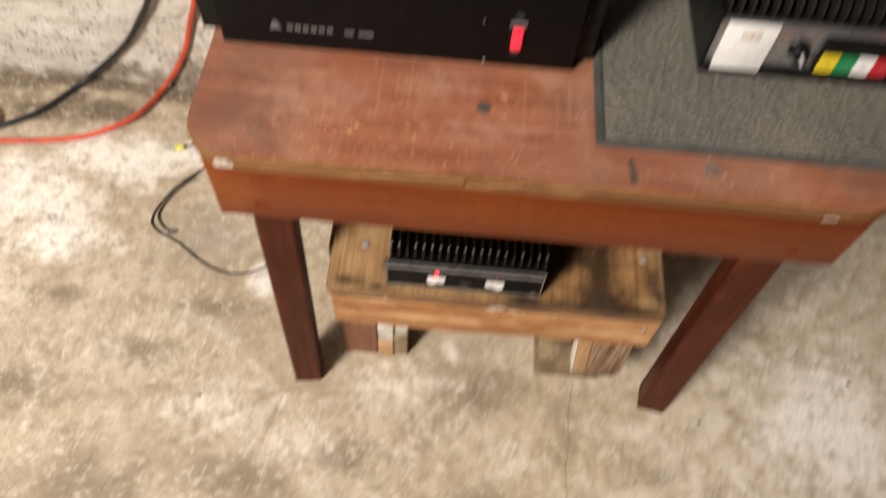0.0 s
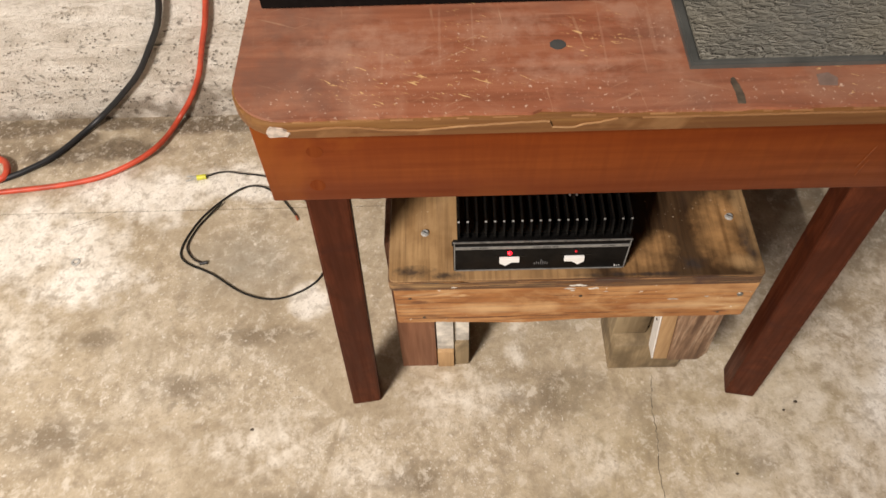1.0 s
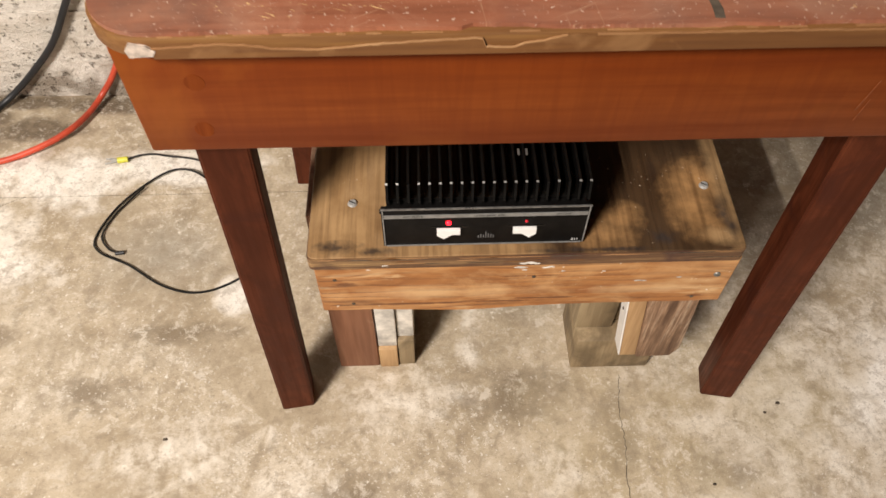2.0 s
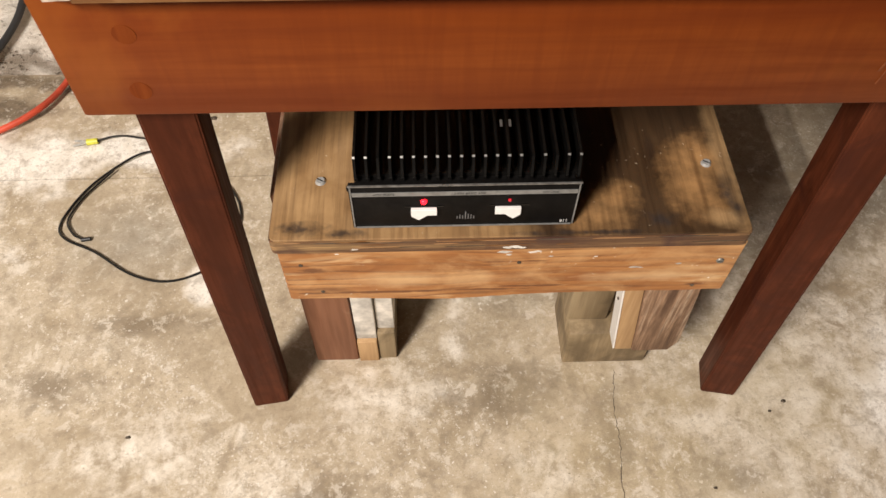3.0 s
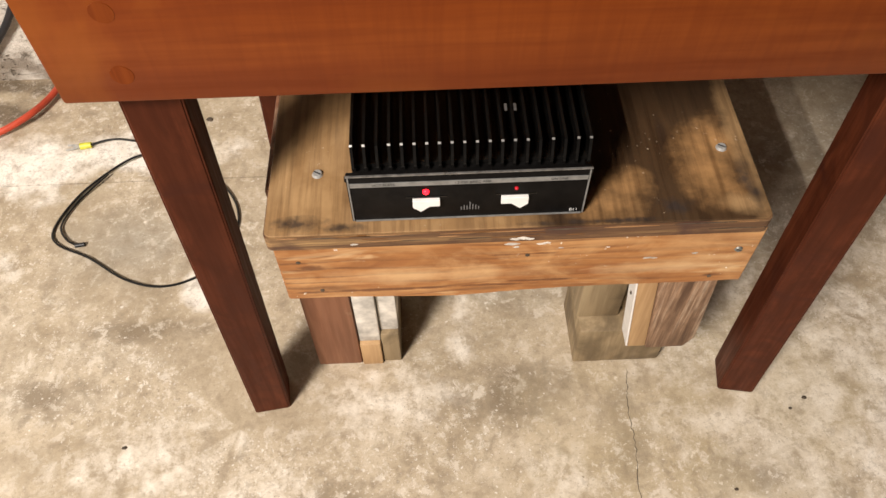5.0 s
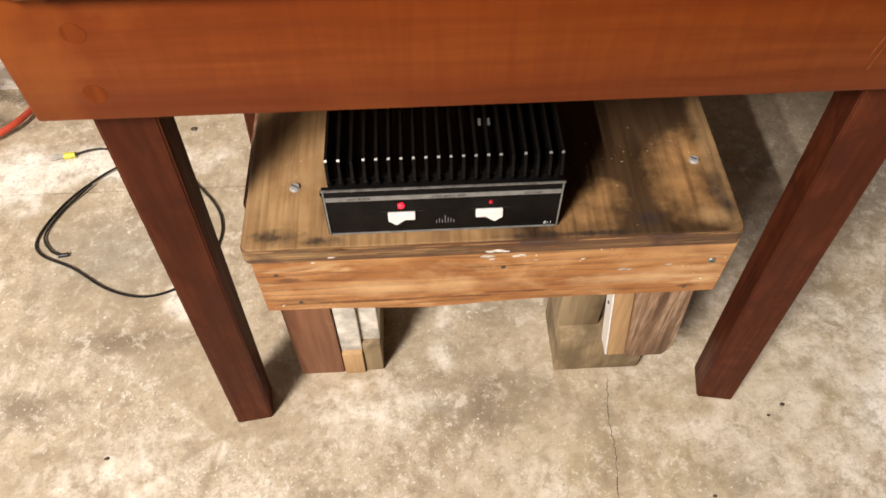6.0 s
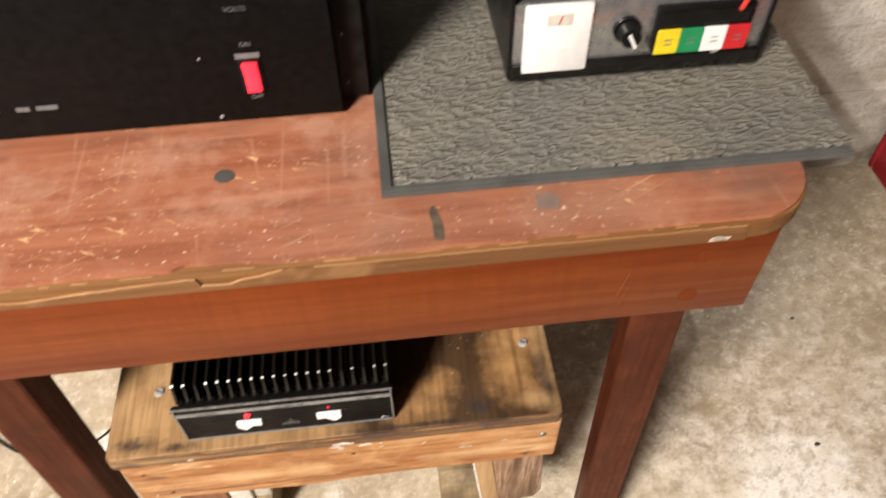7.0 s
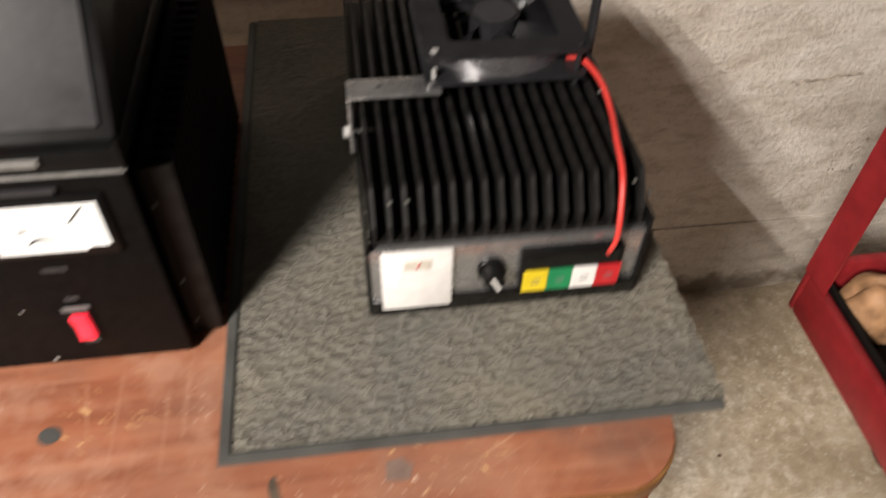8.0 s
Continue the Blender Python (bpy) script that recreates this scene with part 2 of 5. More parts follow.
def concrete_wall():
    m, nt, b = start_material("pitted_concrete_wall")
    v = mapped(nt)
    flat = mapped(nt, (1, 1, 2.6))
    big = noise_of(nt, flat, 3.2, 6, 0.6, 0.4)
    mid = noise_of(nt, flat, 14.0, 8, 0.70, 0.3)
    tiny = noise_of(nt, v, 120.0, 4, 0.7)
    rough_zone = blobs(nt, [(-0.45, 0.10, 0.45, 0.22), (-0.15, 0.15, 0.25, 0.25), (-0.8, 0.12, 0.3, 0.2)], 0.3, (0, 0), 10.0, 0.5, True)
    where = math_node(nt, "MAXIMUM", rough_zone, ramp(nt, noise_of(nt, v, 5.0, 4), (0.54, 0.0), (0.68, 0.6)))
    holes = math_node(nt, "MULTIPLY", spots(nt, v, 95.0, 0.16, 0.30), ramp(nt, noise_of(nt, v, 24.0, 3), (0.50, 0.0), (0.60, 1.0)))
    gaps = ramp(nt, noise_of(nt, v, 46.0, 5, 0.66, 0.3), (0.60, 0.0), (0.68, 1.0))
    pits = math_node(nt, "MULTIPLY", math_node(nt, "MAXIMUM", holes, gaps), where)
    col = ramp(nt, big, (0.3, (0.50, 0.455, 0.385)), (0.5, (0.68, 0.63, 0.555)), (0.7, (0.80, 0.76, 0.69)))
    col = mixed(nt, ramp(nt, mid, (0.34, 0.55), (0.50, 0.0)), col, (0.36, 0.30, 0.225))
    col = mixed(nt, ramp(nt, mid, (0.55, 0.0), (0.68, 0.5)), col, (0.84, 0.81, 0.75))
    col = mixed(nt, ramp(nt, tiny, (0.3, 0.35), (0.48, 0.0)), col, (0.27, 0.23, 0.175))
    col = mixed(nt, math_node(nt, "MULTIPLY", pits, 0.7), col, (0.20, 0.165, 0.125))
    # A darker band along the wall's foot, with brown grime rising at the left.
    grime = blobs(nt, [(-0.80, 0.005, 0.24, 0.040), (-0.56, 0.0, 0.20, 0.030), (-0.36, 0.005, 0.16, 0.050), (-0.30, 0.05, 0.16, 0.085), (-0.20, 0.09, 0.10, 0.07), (-0.45, 0.03, 0.14, 0.05), (0.3, 0.02, 0.6, 0.06), (1.2, 0.02, 0.4, 0.05)], 0.8, (0, 0), 16.0, 0.85, True)
    col = mixed(nt, math_node(nt, "MULTIPLY", grime, 0.8), col, (0.17, 0.13, 0.088))
    nt.links.new(col, b.inputs["Base Color"])
    b.inputs["Roughness"].default_value = 0.85
    h = math_node(nt, "SUBTRACT", math_node(nt, "ADD", math_node(nt, "MULTIPLY", mid, 2.0), math_node(nt, "MULTIPLY", tiny, 0.7)), math_node(nt, "MULTIPLY", pits, 1.8))
    bumped(nt, b, h, 0.75, 0.006)
    return m


def worn_tabletop():
    """Red-brown stained plywood, scuffed pale, with scratches, chips and grey grime."""
    m, nt, b = start_material("worn_red_brown_tabletop")
    v = mapped(nt)
    along = mapped(nt, (3, 30, 30))
    grain = noise_of(nt, along, 2.0, 6, 0.65, 0.5)
    scuff = noise_of(nt, v, 11.0, 7, 0.7, 0.6)
    grime = noise_of(nt, v, 5.0, 5, 0.6)
    col = ramp(nt, grain, (0.3, (0.235, 0.079, 0.039)), (0.5, (0.34, 0.122, 0.063)), (0.72, (0.43, 0.18, 0.098)))
    col = mixed(nt, ramp(nt, scuff, (0.5, 0.0), (0.72, 0.6)), col, (0.50, 0.26, 0.16))
    col = mixed(nt, ramp(nt, grime, (0.52, 0.0), (0.68, 0.55)), col, (0.20, 0.115, 0.085))
    for turn, scale, seed in ((0.35, (7, 160, 30), 0.0), (-0.5, (9, 190, 30), 3.0), (1.45, (8, 170, 30), 7.0)):
        s = noise_of(nt, mapped(nt, scale, turn), 1.0, 2, 0.5, 0.2)
        near = noise_of(nt, v, 9.0 + seed, 3)
        k = math_node(nt, "MULTIPLY", ramp(nt, s, (0.65, 0.0), (0.71, 0.8)), ramp(nt, near, (0.47, 0.0), (0.60, 0.8)))
        col = mixed(nt, k, col, (0.52, 0.30, 0.18))
    at = (0.357, 0.28)
    scrape = blobs(nt, [(0.182, 0.105, 0.0022, 0.055), (0.214, 0.12, 0.0012, 0.05), (0.337, 0.10, 0.0016, 0.06), (0.372, 0.085, 0.0012, 0.05), (0.128, 0.07, 0.0016, 0.03), (0.385, 0.11, 0.0030, 0.05), (0.30, 0.135, 0.03, 0.0016)], 0.5, at, 70, 0.5)
    col = mixed(nt, math_node(nt, "MULTIPLY", scrape, 0.22), col, (0.56, 0.33, 0.22))
    col = mixed(nt, math_node(nt, "MULTIPLY", blobs(nt, [(0.03, 0.06, 0.10, 0.12), (0.02, 0.25, 0.08, 0.2), (0.69, 0.05, 0.08, 0.06)], 0.6, at, 35, 1.2), 0.6), col, (0.17, 0.095, 0.07))
    col = mixed(nt, math_node(nt, "MULTIPLY", blobs(nt, [(0.398, 0.09, 0.012, 0.07), (0.365, 0.135, 0.035, 0.03), (0.30, 0.06, 0.09, 0.03), (0.25, 0.115, 0.07, 0.03), (0.12, 0.09, 0.09, 0.05)], 0.8, at, 60, 1.3), 0.5), col, (0.50, 0.28, 0.19))
    worn = math_node(nt, "MAXIMUM", blobs(nt, [(0.19, 0.028, 0.20, 0.05), (0.30, 0.02, 0.12, 0.03), (0.45, 0.02, 0.25, 0.028), (0.21, 0.09, 0.05, 0.05), (0.05, 0.02, 0.06, 0.03)], 0.35, at, 30), ramp(nt, noise_of(nt, v, 10.0, 4, 0.6), (0.56, 0.0), (0.66, 0.9)))
    chips = math_node(nt, "MULTIPLY", ramp(nt, noise_of(nt, v, 240.0, 2.5, 0.5, 0.4), (0.65, 0.0), (0.72, 0.9)), worn)
    col = mixed(nt, chips, col, (0.68, 0.48, 0.36))
    flecks = math_node(nt, "MULTIPLY", ramp(nt, noise_of(nt, v, 110.0, 4, 0.6, 0.5), (0.66, 0.0), (0.70, 0.9)), worn)
    col = mixed(nt, flecks, col, (0.60, 0.37, 0.26))
    nick = math_node(nt, "MULTIPLY", ramp(nt, noise_of(nt, mapped(nt, (60, 240, 60), 0.4), 1.0, 3, 0.6, 0.8), (0.62, 0.0), (0.68, 1.0)), blobs(nt, [(0.20, 0.041, 0.08, 0.03), (0.21, 0.13, 0.03, 0.09), (0.12, 0.05, 0.06, 0.05), (0.55, 0.04, 0.07, 0.03), (0.33, 0.10, 0.05, 0.05)], 0.3, at, soft=0.4))
    col = mixed(nt, nick, col, (0.70, 0.44, 0.20))
    nt.links.new(col, b.inputs["Base Color"])
    nt.links.new(ramp(nt, scuff, (0.3, 0.42), (0.7, 0.66)), b.inputs["Roughness"])
    bumped(nt, b, math_node(nt, "SUBTRACT", grain, chips), 0.25, 0.0008)
    return m


def burnt_plywood():
    """Old plywood with dark water and burn stains that run with the grain."""
    m, nt, b = start_material("stained_plywood_top")
    at = (0.34, 0.16)
    v = mapped(nt)
    fibre = noise_of(nt, mapped(nt, (170, 7, 60)), 1.0, 4, 0.6)
    run = noise_of(nt, mapped(nt, (30, 4, 10)), 1.0, 5, 0.6, 0.5)
    blot = noise_of(nt, v, 13.0, 6, 0.62, 0.5)
    col = ramp(nt, blot, (0.3, (0.24, 0.135, 0.058)), (0.5, (0.33, 0.195, 0.085)), (0.7, (0.44, 0.28, 0.135)))
    col = mixed(nt, ramp(nt, run, (0.52, 0.0), (0.70, 0.45)), col, (0.15, 0.085, 0.042))
    # Large dark brown area over the right and rear of the top.
    right_dark = blobs(nt, [(0.465, 0.12, 0.16, 0.26), (0.50, 0.24, 0.20, 0.26), (0.43, 0.20, 0.14, 0.28), (0.51, 0.05, 0.10, 0.07)], 0.12, at, 18, 0.34)
    col = mixed(nt, math_node(nt, "MULTIPLY", right_dark, ramp(nt, run, (0.34, 1.0), (0.66, 0.88))), col, (0.046, 0.024, 0.011))
    # Narrow dark strips beside the amplifier and further right.
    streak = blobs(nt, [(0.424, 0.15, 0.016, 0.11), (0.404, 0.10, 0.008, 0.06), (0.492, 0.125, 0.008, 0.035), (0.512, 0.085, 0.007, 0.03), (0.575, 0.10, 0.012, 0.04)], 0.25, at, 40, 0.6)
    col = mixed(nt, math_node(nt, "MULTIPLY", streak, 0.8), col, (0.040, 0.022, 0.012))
    glow = blobs(nt, [(0.528, 0.084, 0.044, 0.070), (0.542, 0.115, 0.026, 0.050), (0.422, 0.040, 0.050, 0.034), (0.445, 0.062, 0.036, 0.030)], 0.4, at, 34, 1.25)
    col = mixed(nt, math_node(nt, "MULTIPLY", glow, 0.75), col, (0.54, 0.30, 0.12))
    rim = blobs(nt, [(0.566, 0.15, 0.016, 0.16), (0.552, 0.035, 0.030, 0.018), (0.150, 0.055, 0.040, 0.030), (0.120, 0.10, 0.016, 0.08)], 0.3, at, 45, 0.8)
    col = mixed(nt, math_node(nt, "MULTIPLY", rim, 0.6), col, (0.52, 0.33, 0.155))
    burn = blobs(nt, [(0.142, 0.030, 0.034, 0.012), (0.487, 0.034, 0.026, 0.014), (0.560, 0.066, 0.012, 0.034), (0.564, 0.045, 0.008, 0.02), (0.18, 0.024, 0.030, 0.007), (0.415, 0.0205, 0.10, 0.004)], 0.6, at, 90, 1.0)
    col = mixed(nt, math_node(nt, "MULTIPLY", burn, 0.85), col, (0.040, 0.030, 0.026))
    col = mixed(nt, ramp(nt, fibre, (0.3, 0.8), (0.55, 0.0)), col, (0.52, 0.48, 0.45), "MULTIPLY")
    dust = math_node(nt, "MULTIPLY", ramp(nt, noise_of(nt, v, 230.0, 2, 0.5), (0.71, 0.0), (0.74, 0.8)), ramp(nt, noise_of(nt, v, 17.0, 3), (0.50, 0.0), (0.62, 1.0)))
    col = mixed(nt, dust, col, (0.62, 0.50, 0.36))
    nt.links.new(col, b.inputs["Base Color"])
    nt.links.new(ramp(nt, blot, (0.3, 0.36), (0.7, 0.55)), b.inputs["Roughness"])
    bumped(nt, b, fibre, 0.25, 0.0007)
    return m


def sawn_pine():
    """Orange sawn pine with long waving growth lines, pale scuffs and paint flecks."""
    m, nt, b = start_material("weathered_orange_pine")
    v = mapped(nt)
    bend = mapped(nt, (7, 30, 30))
    w = node(nt, "ShaderNodeTexWave", Scale=26.0, Distortion=11.0, Detail=2.0)
    w.inputs["Detail Scale"].default_value = 0.9
    w.wave_type, w.bands_direction = "BANDS", "Z"
    nt.links.new(mapped(nt, (0.22, 1, 1)), w.inputs["Vector"])
    fibre = noise_of(nt, mapped(nt, (7, 160, 160)), 1.0, 4, 0.6)
    patch = noise_of(nt, bend, 1.0, 5, 0.6, 0.8)
    col = ramp(nt, patch, (0.3, (0.26, 0.098, 0.028)), (0.5, (0.40, 0.172, 0.053)), (0.7, (0.54, 0.29, 0.115)))
    col = mixed(nt, math_node(nt, "MULTIPLY", ramp(nt, w.outputs["Fac"], (0.0, 0.8), (0.34, 0.0)), ramp(nt, noise_of(nt, v, 8.0, 3), (0.40, 0.2), (0.58, 1.0))), col, (0.155, 0.058, 0.020))
    col = mixed(nt, ramp(nt, fibre, (0.32, 0.5), (0.5, 0.0)), col, (0.22, 0.085, 0.028))
    col = mixed(nt, ramp(nt, noise_of(nt, mapped(nt, (9, 60, 60)), 1.0, 4, 0.6, 0.5), (0.60, 0.0), (0.72, 0.65)), col, (0.72, 0.50, 0.27))
    at = (0.34, 0.0)
    broad = noise_of(nt, mapped(nt, (16, 10, 22)), 1.0, 5, 0.6, 0.6)
    col = mixed(nt, ramp(nt, broad, (0.50, 0.0), (0.68, 0.5)), col, (0.64, 0.38, 0.17))
    col = mixed(nt, ramp(nt, broad, (0.32, 0.5), (0.46, 0.0)), col, (0.30, 0.10, 0.028))
    col = mixed(nt, math_node(nt, "MULTIPLY", blobs(nt, [(0.49, 0.320, 0.12, 0.014), (0.25, 0.322, 0.15, 0.020), (0.545, 0.334, 0.05, 0.010)], 0.5, at, 22, 0.9, True), 0.5), col, (0.72, 0.49, 0.26))
    col = mixed(nt, math_node(nt, "MULTIPLY", blobs(nt, [(0.20, 0.2985, 0.11, 0.0035), (0.32, 0.300, 0.06, 0.003), (0.365, 0.305, 0.05, 0.003), (0.145, 0.342, 0.02, 0.006), (0.35, 0.352, 0.05, 0.003), (0.54, 0.302, 0.014, 0.004)], 0.5, at, 45, 0.6, True), 0.8), col, (0.13, 0.045, 0.016))
    fleck = math_node(nt, "MULTIPLY", ramp(nt, noise_of(nt, v, 170.0, 2, 0.5), (0.68, 0.0), (0.72, 1.0)), ramp(nt, noise_of(nt, v, 9.0, 3), (0.52, 0.0), (0.62, 0.9)))
    col = mixed(nt, fleck, col, (0.80, 0.74, 0.62))
    nt.links.new(col, b.inputs["Base Color"])
    nt.links.new(ramp(nt, patch, (0.3, 0.62), (0.7, 0.42)), b.inputs["Roughness"])
    bumped(nt, b, math_node(nt, "ADD", fibre, w.outputs["Fac"]), 0.3, 0.0009)
    return m


def wrinkled_rubber():
    m, nt, b = start_material("wrinkled_grey_rubber")
    v = mapped(nt, (68, 150, 60))
    warp = node(nt, "ShaderNodeTexNoise", Scale=1.3, Detail=3.0, Roughness=0.6)
    nt.links.new(v, warp.inputs["Vector"])
    shift = nt.nodes.new("ShaderNodeVectorMath")
    shift.operation = "MULTIPLY_ADD"
    shift.inputs[1].default_value = (1.3, 1.3, 1.3)
    nt.links.new(warp.outputs["Color"], shift.inputs[0])
    nt.links.new(v, shift.inputs[2])
    cell = node(nt, "ShaderNodeTexVoronoi", Scale=1.0, Randomness=1.0)
    cell.feature = "DISTANCE_TO_EDGE"
    nt.links.new(shift.outputs[0], cell.inputs["Vector"])
    some = ramp(nt, noise_of(nt, v, 0.8, 3), (0.35, 0.25), (0.6, 1.0))
    ridge = math_node(nt, "MULTIPLY", ramp(nt, cell.outputs["Distance"], (0.0, 1.0), (0.26, 0.0)), some)
    wide = noise_of(nt, mapped(nt), 7.0, 4)
    fine = noise_of(nt, mapped(nt), 260.0, 3)
    col = ramp(nt, wide, (0.35, (0.130, 0.128, 0.112)), (0.65, (0.225, 0.205, 0.158)))
    col = mixed(nt, math_node(nt, "MULTIPLY", ridge, 0.5), col, (0.32, 0.30, 0.245))
    nt.links.new(col, b.inputs["Base Color"])
    nt.links.new(ramp(nt, ridge, (0.0, 0.5), (1.0, 0.62)), b.inputs["Roughness"])
    bumped(nt, b, math_node(nt, "ADD", ridge, math_node(nt, "MULTIPLY", fine, 0.4)), 1.0, 0.0026)
    return m


def lit(name, colour, strength):
    m, nt, b = start_material(name)
    b.inputs["Base Color"].default_value = (*colour, 1)
    b.inputs["Roughness"].default_value = 0.25
    b.inputs["Emission Color"].default_value = (*colour, 1)
    b.inputs["Emission Strength"].default_value = strength
    return m


FLOOR, WALL, TOP = concrete_floor(), concrete_wall(), worn_tabletop()
APRON = timber("red_brown_varnish", (0.118, 0.021, 0.0035), (0.165, 0.033, 0.005), (0.215, 0.050, 0.008), "x", 0.42, 0.45, relief=0.08, stain=(0.225, 0.060, 0.009), stain_scale=4.0, stain_from=0.57, figure=0.28)
APRON.node_tree.nodes["Principled BSDF"].inputs["Specular IOR Level"].default_value = 0.16
OPEN_PLY = timber("exposed_golden_ply", (0.13, 0.050, 0.013), (0.20, 0.088, 0.024), (0.30, 0.16, 0.05), "x", 0.6, 1.2)
PLY_EDGE = timber("worn_plywood_edge", (0.11, 0.042, 0.012), (0.165, 0.068, 0.019), (0.225, 0.10, 0.032), "x", 0.5, 1.0, stain=(0.26, 0.13, 0.05), stain_scale=16.0, stain_from=0.55)
TORN = timber("torn_ply_lip", (0.26, 0.12, 0.045), (0.38, 0.20, 0.085), (0.52, 0.32, 0.16), "x", 0.6, 2.2)
LEG = timber("dark_red_brown_leg", (0.048, 0.0115, 0.0046), (0.096, 0.024, 0.0097), (0.145, 0.041, 0.0155), "z", 0.5, 0.7, relief=0.3, figure=0.7, stain=(0.05, 0.013, 0.007), stain_scale=14.0, stain_from=0.55)
LEG.node_tree.nodes["Principled BSDF"].inputs["Specular IOR Level"].default_value = 0.12
PLUG = timber("wooden_plug_end", (0.122, 0.022, 0.0037), (0.160, 0.032, 0.005), (0.205, 0.047, 0.0078), "z", 0.45, 1.3)
PLUG.node_tree.nodes["Principled BSDF"].inputs["Specular IOR Level"].default_value = 0.12
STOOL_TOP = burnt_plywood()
STOOL_EDGE = timber("grimy_plywood_edge", (0.060, 0.028, 0.015), (0.17, 0.088, 0.040), (0.42, 0.26, 0.11), "x", 0.62, 2.6, stain=(0.062, 0.026, 0.020), stain_scale=11.0, stain_from=0.50)
PINE = sawn_pine()
PLANK_RED = timber("red_stained_plank", (0.16, 0.062, 0.028), (0.25, 0.105, 0.052), (0.38, 0.20, 0.115), "z", 0.62, 0.9, stain=(0.42, 0.29, 0.19), stain_scale=11.0, stain_from=0.58)
PLANK_GREY = timber("weathered_plank", (0.085, 0.042, 0.022), (0.36, 0.22, 0.13), (0.66, 0.53, 0.39), "z", 0.7, 2.6, relief=0.8, figure=0.35)
PLANK_RAW = timber("raw_sawn_wood", (0.33, 0.19, 0.085), (0.46, 0.29, 0.14), (0.56, 0.38, 0.20), "z", 0.6, 0.9)
BLOCK_WOOD = timber("greenish_old_block", (0.17, 0.12, 0.062), (0.26, 0.19, 0.105), (0.35, 0.27, 0.16), "z", 0.65, 0.7, stain=(0.12, 0.085, 0.045), stain_scale=12.0)
RUBBED = plain("rubbed_varnish", (0.20, 0.056, 0.016), 0.6, grain=0.12, size=120)
OLD_WHITE = plain("chipped_white_paint", (0.62, 0.59, 0.53), 0.6, grain=0.12, size=40)
CLEAN_WHITE = plain("white_board_paint", (0.80, 0.78, 0.74), 0.5, grain=0.03, size=30)
CHIP = plain("pale_bare_chip", (0.50, 0.42, 0.35), 0.6, grain=0.14, size=120)
BLACK_GLOSS = plain("black_enamel_fins", (0.006, 0.0055, 0.005), 0.13, grain=0.15, size=80, specular=0.5)
BLACK_FIN = plain("black_anodised_fins", (0.006, 0.0056, 0.005), 0.45, grain=0.15, size=80, specular=0.2)
AMP_FIN = plain("worn_black_fins", (0.013, 0.0125, 0.012), 0.42, grain=0.15, size=80, specular=0.4)
FAN_BLACK = plain("dark_fan_plastic", (0.017, 0.017, 0.019), 0.36, specular=0.45)
BLACK_PANEL = plain("black_panel_paint", (0.005, 0.0045, 0.0043), 0.55, grain=0.1, size=120, specular=0.12)
BLACK_PLASTIC = plain("black_plastic", (0.006, 0.006, 0.006), 0.38, specular=0.22)
GREY_PANEL = plain("grey_panel_paint", (0.034, 0.034, 0.037), 0.5, grain=0.04, size=150)
SILVER_STRIP = plain("dull_silver_strip", (0.26, 0.26, 0.25), 0.45, 0.3, size=150)
BRUSHED = plain("brushed_aluminium", (0.66, 0.66, 0.66), 0.30, 0.9, grain=0.04, size=150)
# Bare metal of edges and screws, also the glints painted on fin tips.
METAL_AND_GLINT = plain("bare_edge_and_glint", (0.36, 0.35, 0.33), 0.35, 0.7, grain=0.1, size=200)
OLD_ZINC = plain("tarnished_zinc", (0.20, 0.20, 0.18), 0.5, 0.5, size=200)
# Bright tone that stands in for highlights on the fan's glossy duct.
DUCT_HIGHLIGHT = plain("duct_highlight_metal", (0.50, 0.50, 0.52), 0.26, 0.9, grain=0.04, size=150)
STEEL = plain("zinc_screw", (0.50, 0.50, 0.48), 0.35, 0.4, size=200)
WHITE = plain("white_plastic", (0.86, 0.85, 0.82), 0.4, grain=0.02, size=90)
METER_FACE = lit("lit_meter_face", (0.86, 0.87, 0.84), 0.35)
PRINT = plain("grey_print", (0.15, 0.15, 0.15), 0.6, relief=0)
PRINT_WHITE = plain("white_print", (0.66, 0.66, 0.64), 0.6, relief=0)
PRINT_DARK = plain("dark_print", (0.03, 0.03, 0.03), 0.6, relief=0)
RED_ROCKER = lit("lit_red_rocker", (0.95, 0.03, 0.055), 0.75)
RED_LED = lit("red_led", (1.0, 0.01, 0.02), 5.0)
RED_LED_DIM = lit("dim_red_led", (0.45, 0.01, 0.02), 0.4)
YELLOW = plain("yellow_label", (0.78, 0.60, 0.02), 0.45, grain=0.03)
GREEN = plain("green_label", (0.015, 0.24, 0.085), 0.45, grain=0.03)
RED_LABEL = plain("red_label", (0.52, 0.02, 0.025), 0.45, grain=0.03)
MAT = wrinkled_rubber()
MAT_RIM = plain("smooth_mat_rim", (0.082, 0.084, 0.078), 0.5, size=30)
WIRE_BLACK = plain("black_wire_jacket", (0.006, 0.006, 0.006), 0.35, size=40)
RUBBER = plain("black_cable_rubber", (0.011, 0.012, 0.014), 0.5, size=40)
ORANGE = plain("orange_cable_jacket", (0.50, 0.062, 0.026), 0.45, grain=0.08, size=25)
WIRE_RED = plain("red_wire_jacket", (0.66, 0.055, 0.045), 0.35, grain=0.04)
TERMINAL = plain("yellow_crimp_sleeve", (0.62, 0.60, 0.06), 0.4)
RED_PAINT = plain("chipped_red_enamel", (0.26, 0.018, 0.022), 0.4, grain=0.05, size=45)
TAN = plain("tan_leather", (0.36, 0.20, 0.10), 0.6, grain=0.12, size=30, relief=0.3)
DARK_CLOTH = plain("dark_blue_cloth", (0.02, 0.021, 0.028), 0.85, grain=0.15, size=90, relief=0.3)
GRIT = plain("dark_grit", (0.075, 0.056, 0.038), 0.8, grain=0.2)
